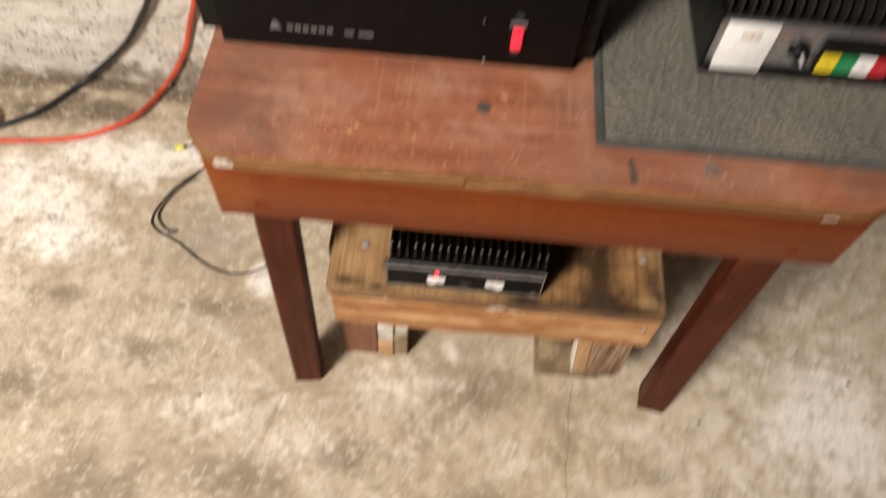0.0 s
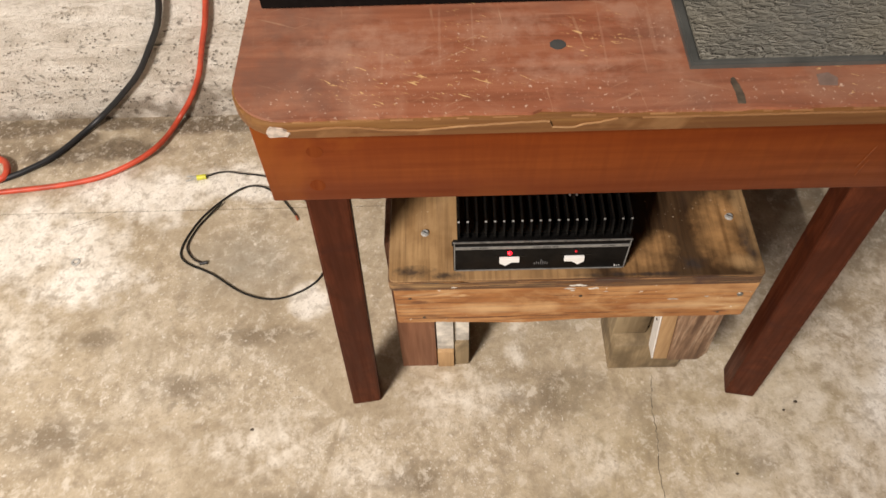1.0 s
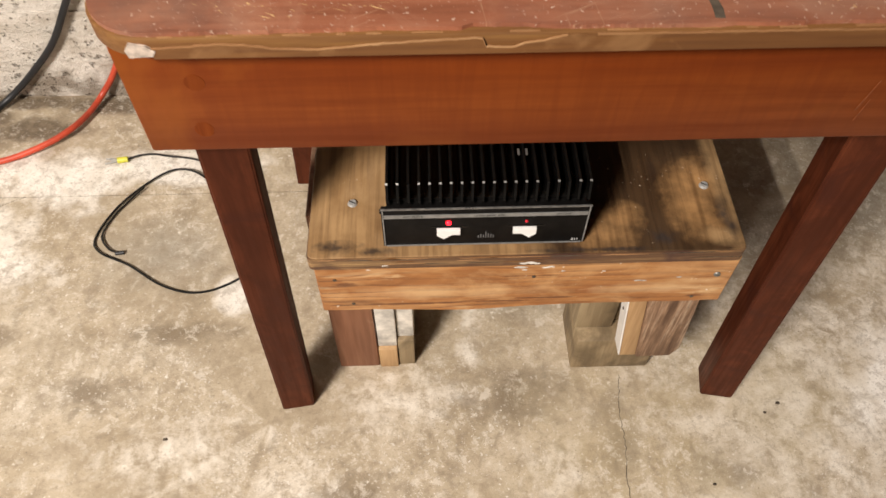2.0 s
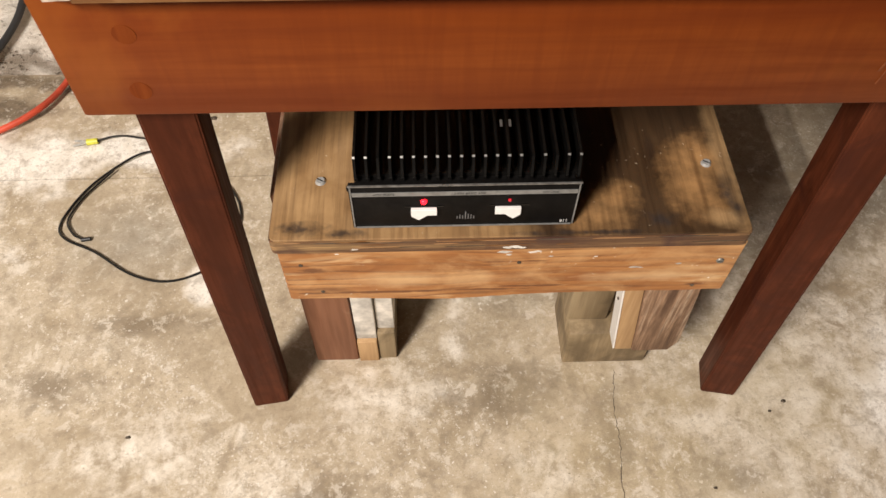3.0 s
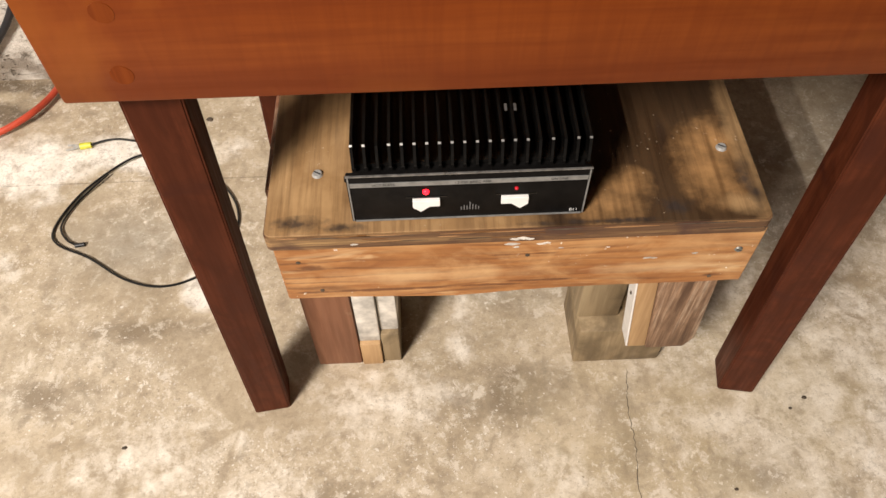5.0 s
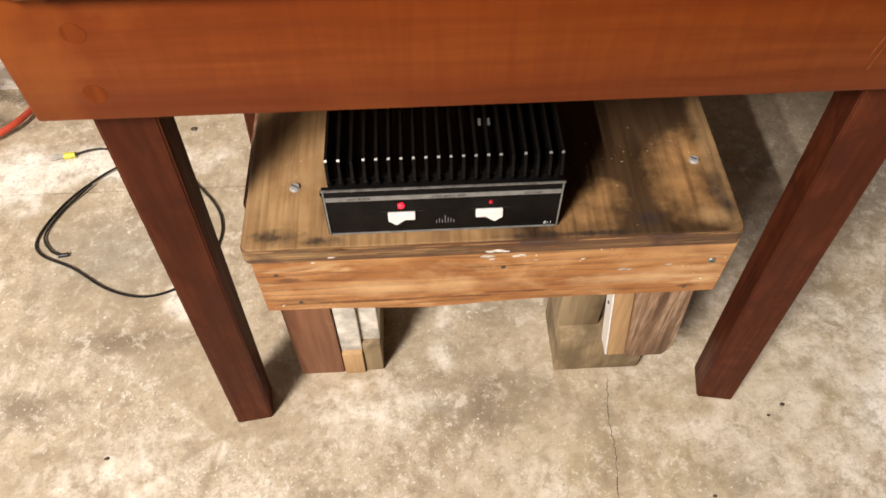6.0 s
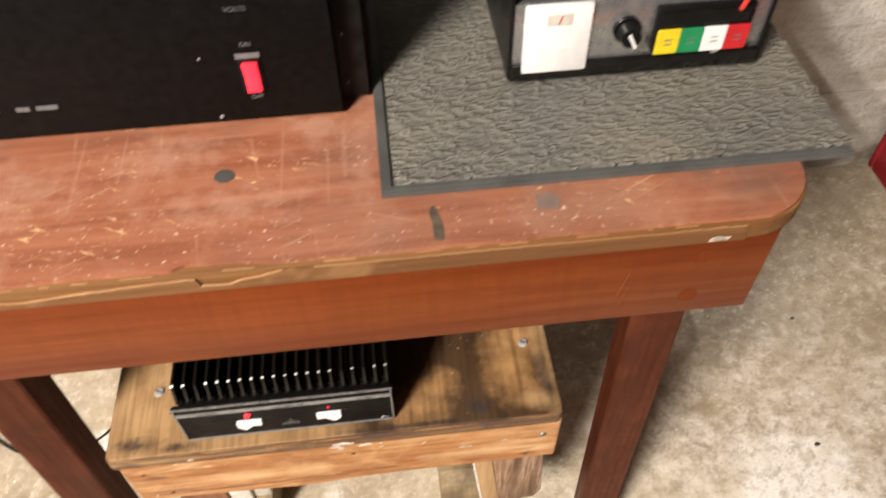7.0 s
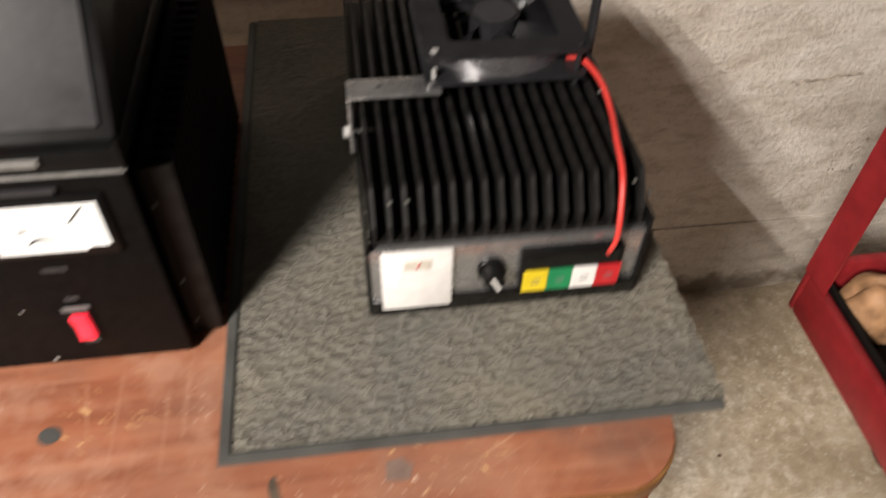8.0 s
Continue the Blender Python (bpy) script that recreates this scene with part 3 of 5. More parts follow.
CRACK = plain("crack_dirt", (0.10, 0.08, 0.055), 0.9, grain=0.2)
# Near black for unseen walls and floor, so they bounce little light.
UNSEEN_DARK = plain("unseen_bounce_absorber", (0.04, 0.035, 0.029), 0.9, grain=0.12, size=14)
CEILING = timber("unseen_dark_ceiling", (0.03, 0.021, 0.014), (0.045, 0.032, 0.021), (0.065, 0.046, 0.03), "x", 0.8, 0.4)


# ---- mesh helpers: shapes are written in world metres ----
def box(bm, x0, x1, y0, y1, z0, z1, bevel=0.0, segments=2):
    made = bmesh.ops.create_cube(bm, size=1.0)["verts"]
    for v in made:
        v.co = Vector(((x0 + x1) / 2 + v.co.x * (x1 - x0), (y0 + y1) / 2 + v.co.y * (y1 - y0), (z0 + z1) / 2 + v.co.z * (z1 - z0)))
    if bevel:
        edges = list({e for v in made for e in v.link_edges})
        bmesh.ops.bevel(bm, geom=edges, offset=bevel, segments=segments, affect="EDGES", profile=0.5)
    return bm


def boxed(*a, **k):
    return box(bmesh.new(), *a, **k)


def rod(bm, a, b, r, sides=14, r2=None):
    a, b = Vector(a), Vector(b)
    turn = (b - a).to_track_quat("Z", "Y").to_matrix().to_4x4()
    bmesh.ops.create_cone(bm, cap_ends=True, segments=sides, radius1=r, radius2=r if r2 is None else r2, depth=(b - a).length, matrix=Matrix.Translation((a + b) / 2) @ turn)
    return bm


def prism(bm, outline, axis, lo, hi, bevel=0.0):
    """A flat outline pushed along an axis: x takes (y, z), y takes (x, z), z takes (x, y)."""
    def place(p, d):
        return {"x": (d, p[0], p[1]), "y": (p[0], d, p[1]), "z": (p[0], p[1], d)}[axis]
    low = [bm.verts.new(place(p, lo)) for p in outline]
    high = [bm.verts.new(place(p, hi)) for p in outline]
    n = len(outline)
    faces = [bm.faces.new(low), bm.faces.new(high[::-1])]
    faces += [bm.faces.new((low[i], high[i], high[(i + 1) % n], low[(i + 1) % n])) for i in range(n)]
    bmesh.ops.recalc_face_normals(bm, faces=faces)
    if bevel:
        bmesh.ops.bevel(bm, geom=[e for e in bm.edges if e.is_valid], offset=bevel, segments=2, affect="EDGES", profile=0.5)
    return bm


def rounded(x0, x1, y0, y1, r, steps=6):
    pts = []
    for cx, cy, a in ((x1 - r, y0 + r, -90), (x1 - r, y1 - r, 0), (x0 + r, y1 - r, 90), (x0 + r, y0 + r, 180)):
        for i in range(steps + 1):
            t = radians(a + 90 * i / steps)
            pts.append((cx + r * math.cos(t), cy + r * math.sin(t)))
    return pts


def smooth_line(points, steps=8):
    """Points of a smooth line through the given ones."""
    pts = [Vector(p) for p in points]
    pts = [2 * pts[0] - pts[1]] + pts + [2 * pts[-1] - pts[-2]]
    out = []
    for i in range(1, len(pts) - 2):
        p0, p1, p2, p3 = pts[i - 1:i + 3]
        for k in range(steps):
            t = k / steps
            out.append(0.5 * (2 * p1 + (p2 - p0) * t + (2 * p0 - 5 * p1 + 4 * p2 - p3) * t * t + (3 * p1 - p0 - 3 * p2 + p3) * t ** 3))
    out.append(pts[-2])
    return out


def hose(bm, points, r, sides=10, steps=8):
    line = smooth_line(points, steps)
    rings = []
    up = Vector((0.13, 0.21, 0.97))
    for i, p in enumerate(line):
        way = (line[min(i + 1, len(line) - 1)] - line[max(i - 1, 0)]).normalized()
        side = way.cross(up).normalized()
        up2 = side.cross(way)
        rings.append([bm.verts.new(p + r * (math.cos(2 * math.pi * k / sides) * side + math.sin(2 * math.pi * k / sides) * up2)) for k in range(sides)])
    for a, b in zip(rings, rings[1:]):
        for k in range(sides):
            bm.faces.new((a[k], a[(k + 1) % sides], b[(k + 1) % sides], b[k])).smooth = True
    bm.faces.new(rings[0][::-1])
    bm.faces.new(rings[-1])
    return bm


def thing(name, at, label, category, group="", kind=""):
    ob = new(name)
    ob.location = at
    ob.empty_display_size = 0.05
    return tagged(ob, label, category, group, kind)


def origin_of(ob):
    p = Vector((0, 0, 0))
    while ob:
        p += Vector(ob.location)
        ob = ob.parent
    return p


def finish(name, bm, material, smooth=False):
    bmesh.ops.recalc_face_normals(bm, faces=bm.faces[:])
    mesh = bpy.data.meshes.new(name)
    bm.to_mesh(mesh)
    bm.free()
    for m in material if isinstance(material, (list, tuple)) else (material,):
        mesh.materials.append(m)
    if smooth:
        for p in mesh.polygons:
            p.use_smooth = True
        mesh.set_sharp_from_angle(angle=radians(35))
    return mesh


def part(name, bm, material, parent, label="", smooth=False):
    """One mesh of a thing; the bmesh is in world metres."""
    base = origin_of(parent)
    bmesh.ops.translate(bm, verts=bm.verts[:], vec=-base)
    ob = new(name, finish(name, bm, material, smooth))
    ob.parent = parent
    return tagged(ob, label)


def single(name, bm, material, label, category, kind="", group="", smooth=False, base=None):
    """A thing of one mesh, with its origin at its base."""
    if base is None:
        lo = Vector([min(v.co[i] for v in bm.verts) for i in range(3)])
        hi = Vector([max(v.co[i] for v in bm.verts) for i in range(3)])
        base = Vector(((lo.x + hi.x) / 2, (lo.y + hi.y) / 2, lo.z))
    bmesh.ops.translate(bm, verts=bm.verts[:], vec=-Vector(base))
    ob = new(name, finish(name, bm, material, smooth))
    ob.location = base
    return tagged(ob, label, category, group, kind)


def lettering(name, text, x, y, z, size, material, parent, tilt=90, align="CENTER", squeeze=1.0):
    """Raised print that faces -y at tilt 90."""
    curve = bpy.data.curves.new(name, "FONT")
    curve.body, curve.size, curve.align_x, curve.align_y, curve.extrude = text, size, align, "CENTER", 0.0001
    temp = bpy.data.objects.new(name, curve)
    scene.collection.objects.link(temp)
    bpy.context.view_layer.update()
    mesh = bpy.data.meshes.new_from_object(temp.evaluated_get(bpy.context.evaluated_depsgraph_get()))
    bpy.data.objects.remove(temp)
    mesh.transform(pose(0, 0, 0, tilt, 0, 0) @ Matrix.Diagonal((squeeze, 1, 1, 1)))
    mesh.materials.clear()
    mesh.materials.append(material)
    ob = new(name, mesh)
    ob.parent = parent
    ob.location = Vector((x, y, z)) - origin_of(parent)
    return ob


def screw_head(name, at, way, r, parent, material=None, slot=True):
    at, way = Vector(at), Vector(way).normalized()
    bm = rod(bmesh.new(), at, at + way * r * 0.45, r, 16, r * 0.75)
    ob = part(name, bm, material or STEEL, parent, "zinc screw", True)
    if slot:
        side = way.cross(Vector((0.3, 0.5, 0.81))).normalized()
        c = at + way * r * 0.46
        bm = bmesh.new()
        other = way.cross(side)
        pts = [c + side * r * 0.7 * a + other * r * 0.13 * b for a, b in ((1, 1), (-1, 1), (-1, -1), (1, -1))]
        low = [bm.verts.new(p - way * r * 0.1) for p in pts]
        top = [bm.verts.new(p + way * r * 0.02) for p in pts]
        bm.faces.new(top)
        for i in range(4):
            bm.faces.new((low[i], low[(i + 1) % 4], top[(i + 1) % 4], top[i]))
        bm.faces.new(low[::-1])
        part("slot", bm, PRINT_DARK, ob)
    return ob


# ---- structure ----
ROOM_X0, ROOM_X1, ROOM_Y0, WALL_Y, ROOM_Z = -2.5, 2.0, -3.4, 0.692, 3.05
SEAM = 0.436


def structure(name, bm, material, label):
    return single(name, bm, material, label, "floor" if "floor" in name else "wall", "structure", base=(0, 0, 0))


FLOOR_X0, FLOOR_Y0 = -1.3, -0.8
# Unseen floor, added in near black to keep bounce out of the shadows.
structure("floor_unseen_rear", boxed(ROOM_X0 - 0.2, ROOM_X1 + 0.2, ROOM_Y0 - 0.2, FLOOR_Y0, -0.12, 0.0), UNSEEN_DARK, "unseen floor around the work area, dark to cut bounced light")
structure("floor_unseen_side", boxed(ROOM_X0 - 0.2, FLOOR_X0, FLOOR_Y0, WALL_Y + 0.25, -0.12, 0.0), UNSEEN_DARK, "unseen floor around the work area, dark to cut bounced light")
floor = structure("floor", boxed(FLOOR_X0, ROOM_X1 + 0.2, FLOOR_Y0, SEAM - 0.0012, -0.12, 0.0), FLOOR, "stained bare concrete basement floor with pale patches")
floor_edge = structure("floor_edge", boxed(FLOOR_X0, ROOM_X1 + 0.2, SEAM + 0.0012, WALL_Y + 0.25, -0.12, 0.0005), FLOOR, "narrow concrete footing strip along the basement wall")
structure("floor_patch", boxed(0.62, ROOM_X1 + 0.2, SEAM - 0.0012, SEAM + 0.0012, -0.12, 0.0002), FLOOR, "joint filled level with mortar")
structure("floor_joint", boxed(FLOOR_X0, 0.62, SEAM - 0.0012, SEAM + 0.0012, -0.12, -0.003), CRACK, "dirty joint between floor slab and footing")


def ragged_wall():
    """The back wall: two poured lifts, the lower one with a broken bottom edge."""
    rng = random.Random(5)
    xs = [ROOM_X0 + (ROOM_X1 - ROOM_X0) * i / 400 for i in range(401)]
    foot = [(x, max(0.0008, -0.002 + 0.010 * noise.noise((x * 6, 3.1, 0)) + 0.010 * noise.noise((x * 31, 1.7, 0)) + rng.uniform(-0.002, 0.002))) for x in xs]
    bm = bmesh.new()
    prism(bm, foot + [(ROOM_X1, 0.198), (ROOM_X0, 0.198)], "y", WALL_Y, WALL_Y + 0.2)
    return bm


wall_north = structure("wall_north", ragged_wall(), WALL, "rough pitted concrete basement wall, lower pour")
upper_wall = structure("wall_north_upper", boxed(ROOM_X0, ROOM_X1, WALL_Y + 0.003, WALL_Y + 0.2, 0.198, 0.92), WALL, "rough pitted concrete basement wall, upper pour")
# Unseen top of the back wall, darkened so it throws less light down.
structure("wall_north_unseen", boxed(ROOM_X0, ROOM_X1, WALL_Y + 0.003, WALL_Y + 0.2, 0.92, ROOM_Z), UNSEEN_DARK, "unseen upper wall, dark to cut bounced light")
structure("wall_footing", boxed(ROOM_X0, ROOM_X1, WALL_Y + 0.02, WALL_Y + 0.2, 0.0005, 0.09), CRACK, "dark broken gap under the concrete wall")
# Unseen walls close the room; dark and near, they absorb bounce.
structure("wall_west", boxed(ROOM_X0 - 0.2, ROOM_X0, ROOM_Y0, WALL_Y + 0.2, 0, ROOM_Z), UNSEEN_DARK, "unseen closing wall, dark to cut bounced light")
structure("wall_east", boxed(ROOM_X1, ROOM_X1 + 0.2, ROOM_Y0, WALL_Y + 0.2, 0, ROOM_Z), UNSEEN_DARK, "unseen closing wall, dark to cut bounced light")
structure("wall_south", boxed(ROOM_X0 - 0.2, ROOM_X1 + 0.2, ROOM_Y0 - 0.2, ROOM_Y0, 0, ROOM_Z), UNSEEN_DARK, "unseen closing wall, dark to cut bounced light")
# Ceiling is unseen; its dark tone is there to lower ambient light.
tagged(structure("ceiling", boxed(ROOM_X0 - 0.2, ROOM_X1 + 0.2, ROOM_Y0 - 0.2, WALL_Y + 0.2, ROOM_Z, ROOM_Z + 0.1), CEILING, "unseen timber ceiling, dark to cut bounced light"), category="ceiling")


def wall_scuff():
    rng = random.Random(2)
    tops = [(1.20 + 0.115 * i / 24, 0.505 + 0.012 * i / 24 + rng.uniform(-0.003, 0.003)) for i in range(25)]
    lows = [(x, z - rng.uniform(0.001, 0.006)) for x, z in reversed(tops)]
    part("scuff", prism(bmesh.new(), tops + lows, "y", WALL_Y + 0.0022, WALL_Y + 0.004), CHIPPED, upper_wall, "dark scraped mark")


CHIPPED = plain("scraped_concrete", (0.36, 0.31, 0.25), 0.9, grain=0.15, size=120)
wall_scuff()


def floor_crack(points, width):
    rng = random.Random(11)
    line = smooth_line([(x, y, 0.0) for x, y in points], 10)
    bm = bmesh.new()
    pairs = []
    for i, p in enumerate(line):
        q = p + Vector((rng.uniform(-0.0011, 0.0011), 0, 0))
        w = width * rng.uniform(0.4, 1.2) * (0.25 if i in (0, len(line) - 1) else 1)
        pairs.append([bm.verts.new((q.x + s * w, q.y, z)) for s, z in ((-1, -0.001), (-1, 0.0003), (1, 0.0003), (1, -0.001))])
    for a, b in zip(pairs, pairs[1:]):
        for k in range(3):
            bm.faces.new((a[k], a[k + 1], b[k + 1], b[k]))
    part("crack", bm, CRACK, floor, "thin dark crack")


floor_crack([(0.521, 0.062), (0.516, 0.03), (0.512, 0.0), (0.513, -0.046), (0.507, -0.11), (0.512, -0.2), (0.498, -0.34)], 0.00055)
floor_crack([(-0.56, 0.40), (-0.50, 0.425), (-0.42, 0.47), (-0.40, 0.50)], 0.0007)


# ---- the table ----
def leg_mesh(foot, top, wf, wt, z1, turn):
    """A square leg from foot to apron, turned about its own axis."""
    bm = bmesh.new()
    rings = []
    spin = Matrix.Rotation(radians(turn), 2)
    for (cx, cy), w, z in ((foot, wf, 0.0), (top, wt, z1)):
        h, c = w / 2, w * 0.035
        outline = [(-h + c, -h), (h - c, -h), (h, -h + c), (h, h - c), (h - c, h), (-h + c, h), (-h, h - c), (-h, -h + c)]
        rings.append([bm.verts.new((*(Vector((cx, cy)) + spin @ Vector(p)), z)) for p in outline])
    bm.faces.new(rings[0][::-1])
    bm.faces.new(rings[1])
    for k in range(8):
        bm.faces.new((rings[0][k], rings[0][(k + 1) % 8], rings[1][(k + 1) % 8], rings[1][k]))
    bmesh.ops.bevel(bm, geom=bm.edges[:], offset=0.0012, segments=2, affect="EDGES")
    return bm


TX0, TX1, TY1 = -0.011, 0.731, 0.575


def build_table():
    table = thing("table", (0.357, 0.28, 0), "worn red-brown wooden table with splayed square legs on concrete", "table")
    core = prism(bmesh.new(), rounded(TX0, TX1, 0.0, TY1, 0.052, 8), "z", 0.6795, 0.6965, 0.0012)
    part("tabletop", core, OPEN_PLY, table, "chipped plywood tabletop with rounded corners", True)
    # worn face veneer with a broken front edge
    outline = []
    rng = random.Random(3)
    for x, y in rounded(TX0 + 0.002, TX1 - 0.002, 0.002, TY1 - 0.002, 0.051, 8):
        outline.append((x, y))
    front = []
    x = TX0 + 0.055
    while x < TX1 - 0.055:
        deep = 0.0022 + 0.0035 * max(0, noise.noise((x * 9, 0.3, 2.2))) + 0.002 * max(0, noise.noise((x * 40, 4.3, 0)))
        if 0.262 < x < 0.335:
            deep += 0.0042 * min(1, (0.335 - x) / 0.03, (x - 0.262) / 0.01)
        front.append((x, deep + rng.uniform(-0.0004, 0.0004)))
        x += 0.004
    outline = [p for p in outline if not (p[1] < 0.004 and TX0 + 0.05 < p[0] < TX1 - 0.05)]
    right = [p for p in outline if p[0] > 0.36]
    left = [p for p in outline if p[0] <= 0.36]
    right.sort(key=lambda p: math.atan2(p[1] - 0.28, p[0] - 0.36))
    left.sort(key=lambda p: math.atan2(p[1] - 0.28, p[0] - 0.36) % (2 * math.pi))
    part("veneer", prism(bmesh.new(), front + right + left, "z", 0.6965, 0.7), TOP, table, "scratched and speckled red-brown top face")
    part("front_apron", boxed(0.005, 0.711, 0.014, 0.034, 0.567, 0.6795, bevel=0.0022), APRON, table, "varnished orange-brown apron board", True)
    part("back_apron", boxed(0.005, 0.711, 0.528, 0.548, 0.567, 0.6795, bevel=0.0022), APRON, table)
    for x0 in (0.006, 0.690):
        part("side_apron", boxed(x0, x0 + 0.020, 0.0345, 0.5275, 0.569, 0.6795, bevel=0.002), APRON, table)
    legs = (((0.038, 0.047, 8), (0.0555, 0.063)), ((0.664, 0.047, -10), (0.6510, 0.063)), ((0.028, 0.476, 0), (0.055, 0.492)), ((0.672, 0.476, 0), (0.650, 0.492)))
    for (fx, fy, turn), top in legs:
        part("leg", leg_mesh((fx, fy), top, 0.0465, 0.0475, 0.6795, turn), LEG, table, "dark brown square leg")
    for px, pz in ((0.055, 0.592), (0.060, 0.643), (0.655, 0.592), (0.655, 0.643)):
        part("plug", rod(bmesh.new(), (px, 0.0145, pz), (px, 0.01375, pz), 0.0080, 24), PLUG, table, "flush wooden plug", True)
    # marks on the top
    disc = prism(bmesh.new(), [(0.294 + 0.0078 * math.cos(t * 0.3927) * (1 + 0.06 * math.sin(3 * t)), 0.0905 + 0.0070 * math.sin(t * 0.3927)) for t in range(16)], "z", 0.6995, 0.7003)
    part("filler_spot", disc, MAT_RIM, table, "dark grey round filler spot")
    gouge = prism(bmesh.new(), [(0.4455, 0.040), (0.4440, 0.034), (0.4455, 0.022), (0.4450, 0.008), (0.4520, 0.0075), (0.4530, 0.018), (0.4515, 0.030), (0.4485, 0.041)], "z", 0.6995, 0.7003)
    part("gouge", gouge, GRIT, table, "dark narrow gouge filled with dirt")
    smear = prism(bmesh.new(), [(0.522, 0.028), (0.538, 0.027), (0.541, 0.037), (0.534, 0.044), (0.523, 0.042)], "z", 0.6995, 0.7002)
    part("glue_smear", smear, plain("grey_glue", (0.22, 0.15, 0.12), 0.6), table, "grey smear of old glue")
    part("chip", prism(bmesh.new(), [(0.027, 0.6815), (0.044, 0.6825), (0.047, 0.687), (0.041, 0.6915), (0.029, 0.693), (0.0255, 0.688)], "y", -0.0022, 0.001), CHIP, table, "bare pale chip on the edge")
    part("chip", prism(bmesh.new(), [(0.644, 0.6815), (0.658, 0.6822), (0.6595, 0.685), (0.650, 0.6865), (0.645, 0.685)], "y", -0.0022, 0.001), CHIP, table, "bare pale chip on the edge")
    # lower plies stand proud of the broken upper one, with a pale torn lip
    knots = ((0.044, 0.0075), (0.070, 0.0060), (0.0957, 0.0040), (0.110, 0.0055), (0.1296, 0.0090), (0.1614, 0.0104), (0.205, 0.0062), (0.245, 0.0040), (0.275, 0.0026), (0.279, 0.0030), (0.2815, 0.0105), (0.300, 0.0108), (0.312, 0.0070), (0.325, 0.0050), (0.339, 0.0012), (0.40, 0.0016), (0.50, 0.0012), (0.60, 0.0016), (0.672, 0.0014))
    crest = []
    for (xa, da), (xb, db) in zip(knots, knots[1:]):
        steps = max(2, int((xb - xa) / 0.003))
        for i in range(steps):
            x = xa + (xb - xa) * i / steps
            crest.append((x, 0.6962 - da - (db - da) * i / steps + 0.0007 * noise.noise((x * 160, 2.0, 0)) + 0.0006 * noise.noise((x * 45, 6.0, 0))))
    part("edge_band", prism(bmesh.new(), [(0.044, 0.6798), (0.672, 0.6798)] + crest[::-1], "y", -0.0016, -0.0001), PLY_EDGE, table, "worn brown lower plies of the front edge")
    lip = []
    for x, z in crest[:-1]:
        lip.append((x, z + 0.0004 + 0.0005 * max(0, noise.noise((x * 70, 9.0, 0)))))
    torn = [(x, z - 0.0004) for x, z in crest[:-1]]
    cutoff = len([1 for x, z in lip if x < 0.34])
    part("split", prism(bmesh.new(), torn[:cutoff] + lip[:cutoff][::-1], "y", -0.0021, -0.0004), TORN, table, "pale torn lip of a broken ply")
    rest = [p for p in crest if p[0] >= 0.36]
    part("split", prism(bmesh.new(), rest + [(x, z + 0.0009 + 0.0004 * noise.noise((x * 90, 5.0, 0))) for x, z in rest[::-1]], "y", -0.0020, -0.0004), TORN, table, "pale torn lip of a broken ply")
    for x0, z0, x1, z1, w in ((0.592, 0.600, 0.599, 0.632, 0.0018), (0.596, 0.588, 0.600, 0.612, 0.0012), (0.652, 0.588, 0.648, 0.594, 0.0010),):
        part("scratch", prism(bmesh.new(), [(x0, z0), (x0 + w, z0), (x1 + w * 0.4, z1), (x1, z1)], "y", 0.0136, 0.0144), RUBBED, table, "rubbed pale scratch in the varnish")
    x = 0.05
    while x < 0.66:
        w = rng.uniform(0.004, 0.024)
        h = rng.uniform(0.0002, 0.0006)
        part("split", prism(bmesh.new(), [(x, 0.6966), (x + w * 0.4, 0.6966 - h * 0.5), (x + w, 0.6965), (x + w * 0.7, 0.6966 + h), (x + w * 0.2, 0.6966 + h * 0.8)], "y", 0.0016 - rng.uniform(0.0, 0.0012), 0.0028), TORN, table, "pale bare line along the top edge")
        x += w + rng.uniform(0.001, 0.05) 
    return table


build_table()


# ---- mat on the table ----
def build_mat():
    mat = thing("rubber_mat", (0.59, 0.33, 0.7), "thick grey wrinkled rubber mat lying on the table, overhanging its side", "mat")
    rng = random.Random(8)
    x0, x1, y0, y1 = 0.421, 0.771, 0.060, 0.612
    right = [(x1 + 0.0014 * math.sin(i * 1.9) + rng.uniform(-0.0007, 0.0007), y0 + (y1 - y0) * i / 90) for i in range(91)]
    part("sheet", prism(bmesh.new(), [(x0, y0)] + right + [(x0, y1)], "z", 0.7005, 0.7072), MAT, mat, "wrinkled grey rubber")
    rim = [(0.411, 0.052), (0.7690, 0.052), (0.770, 0.0598), (0.4208, 0.0598), (0.4208, 0.612), (0.411, 0.612)]
    bm = prism(bmesh.new(), rim, "z", 0.7005, 0.7068)
    bmesh.ops.bevel(bm, geom=[e for e in bm.edges if all(v.co.z > 0.705 for v in e.verts)], offset=0.002, segments=2, affect="EDGES")
    part("rim", bm, MAT_RIM, mat, "smooth bevelled rim")
    return mat


build_mat()


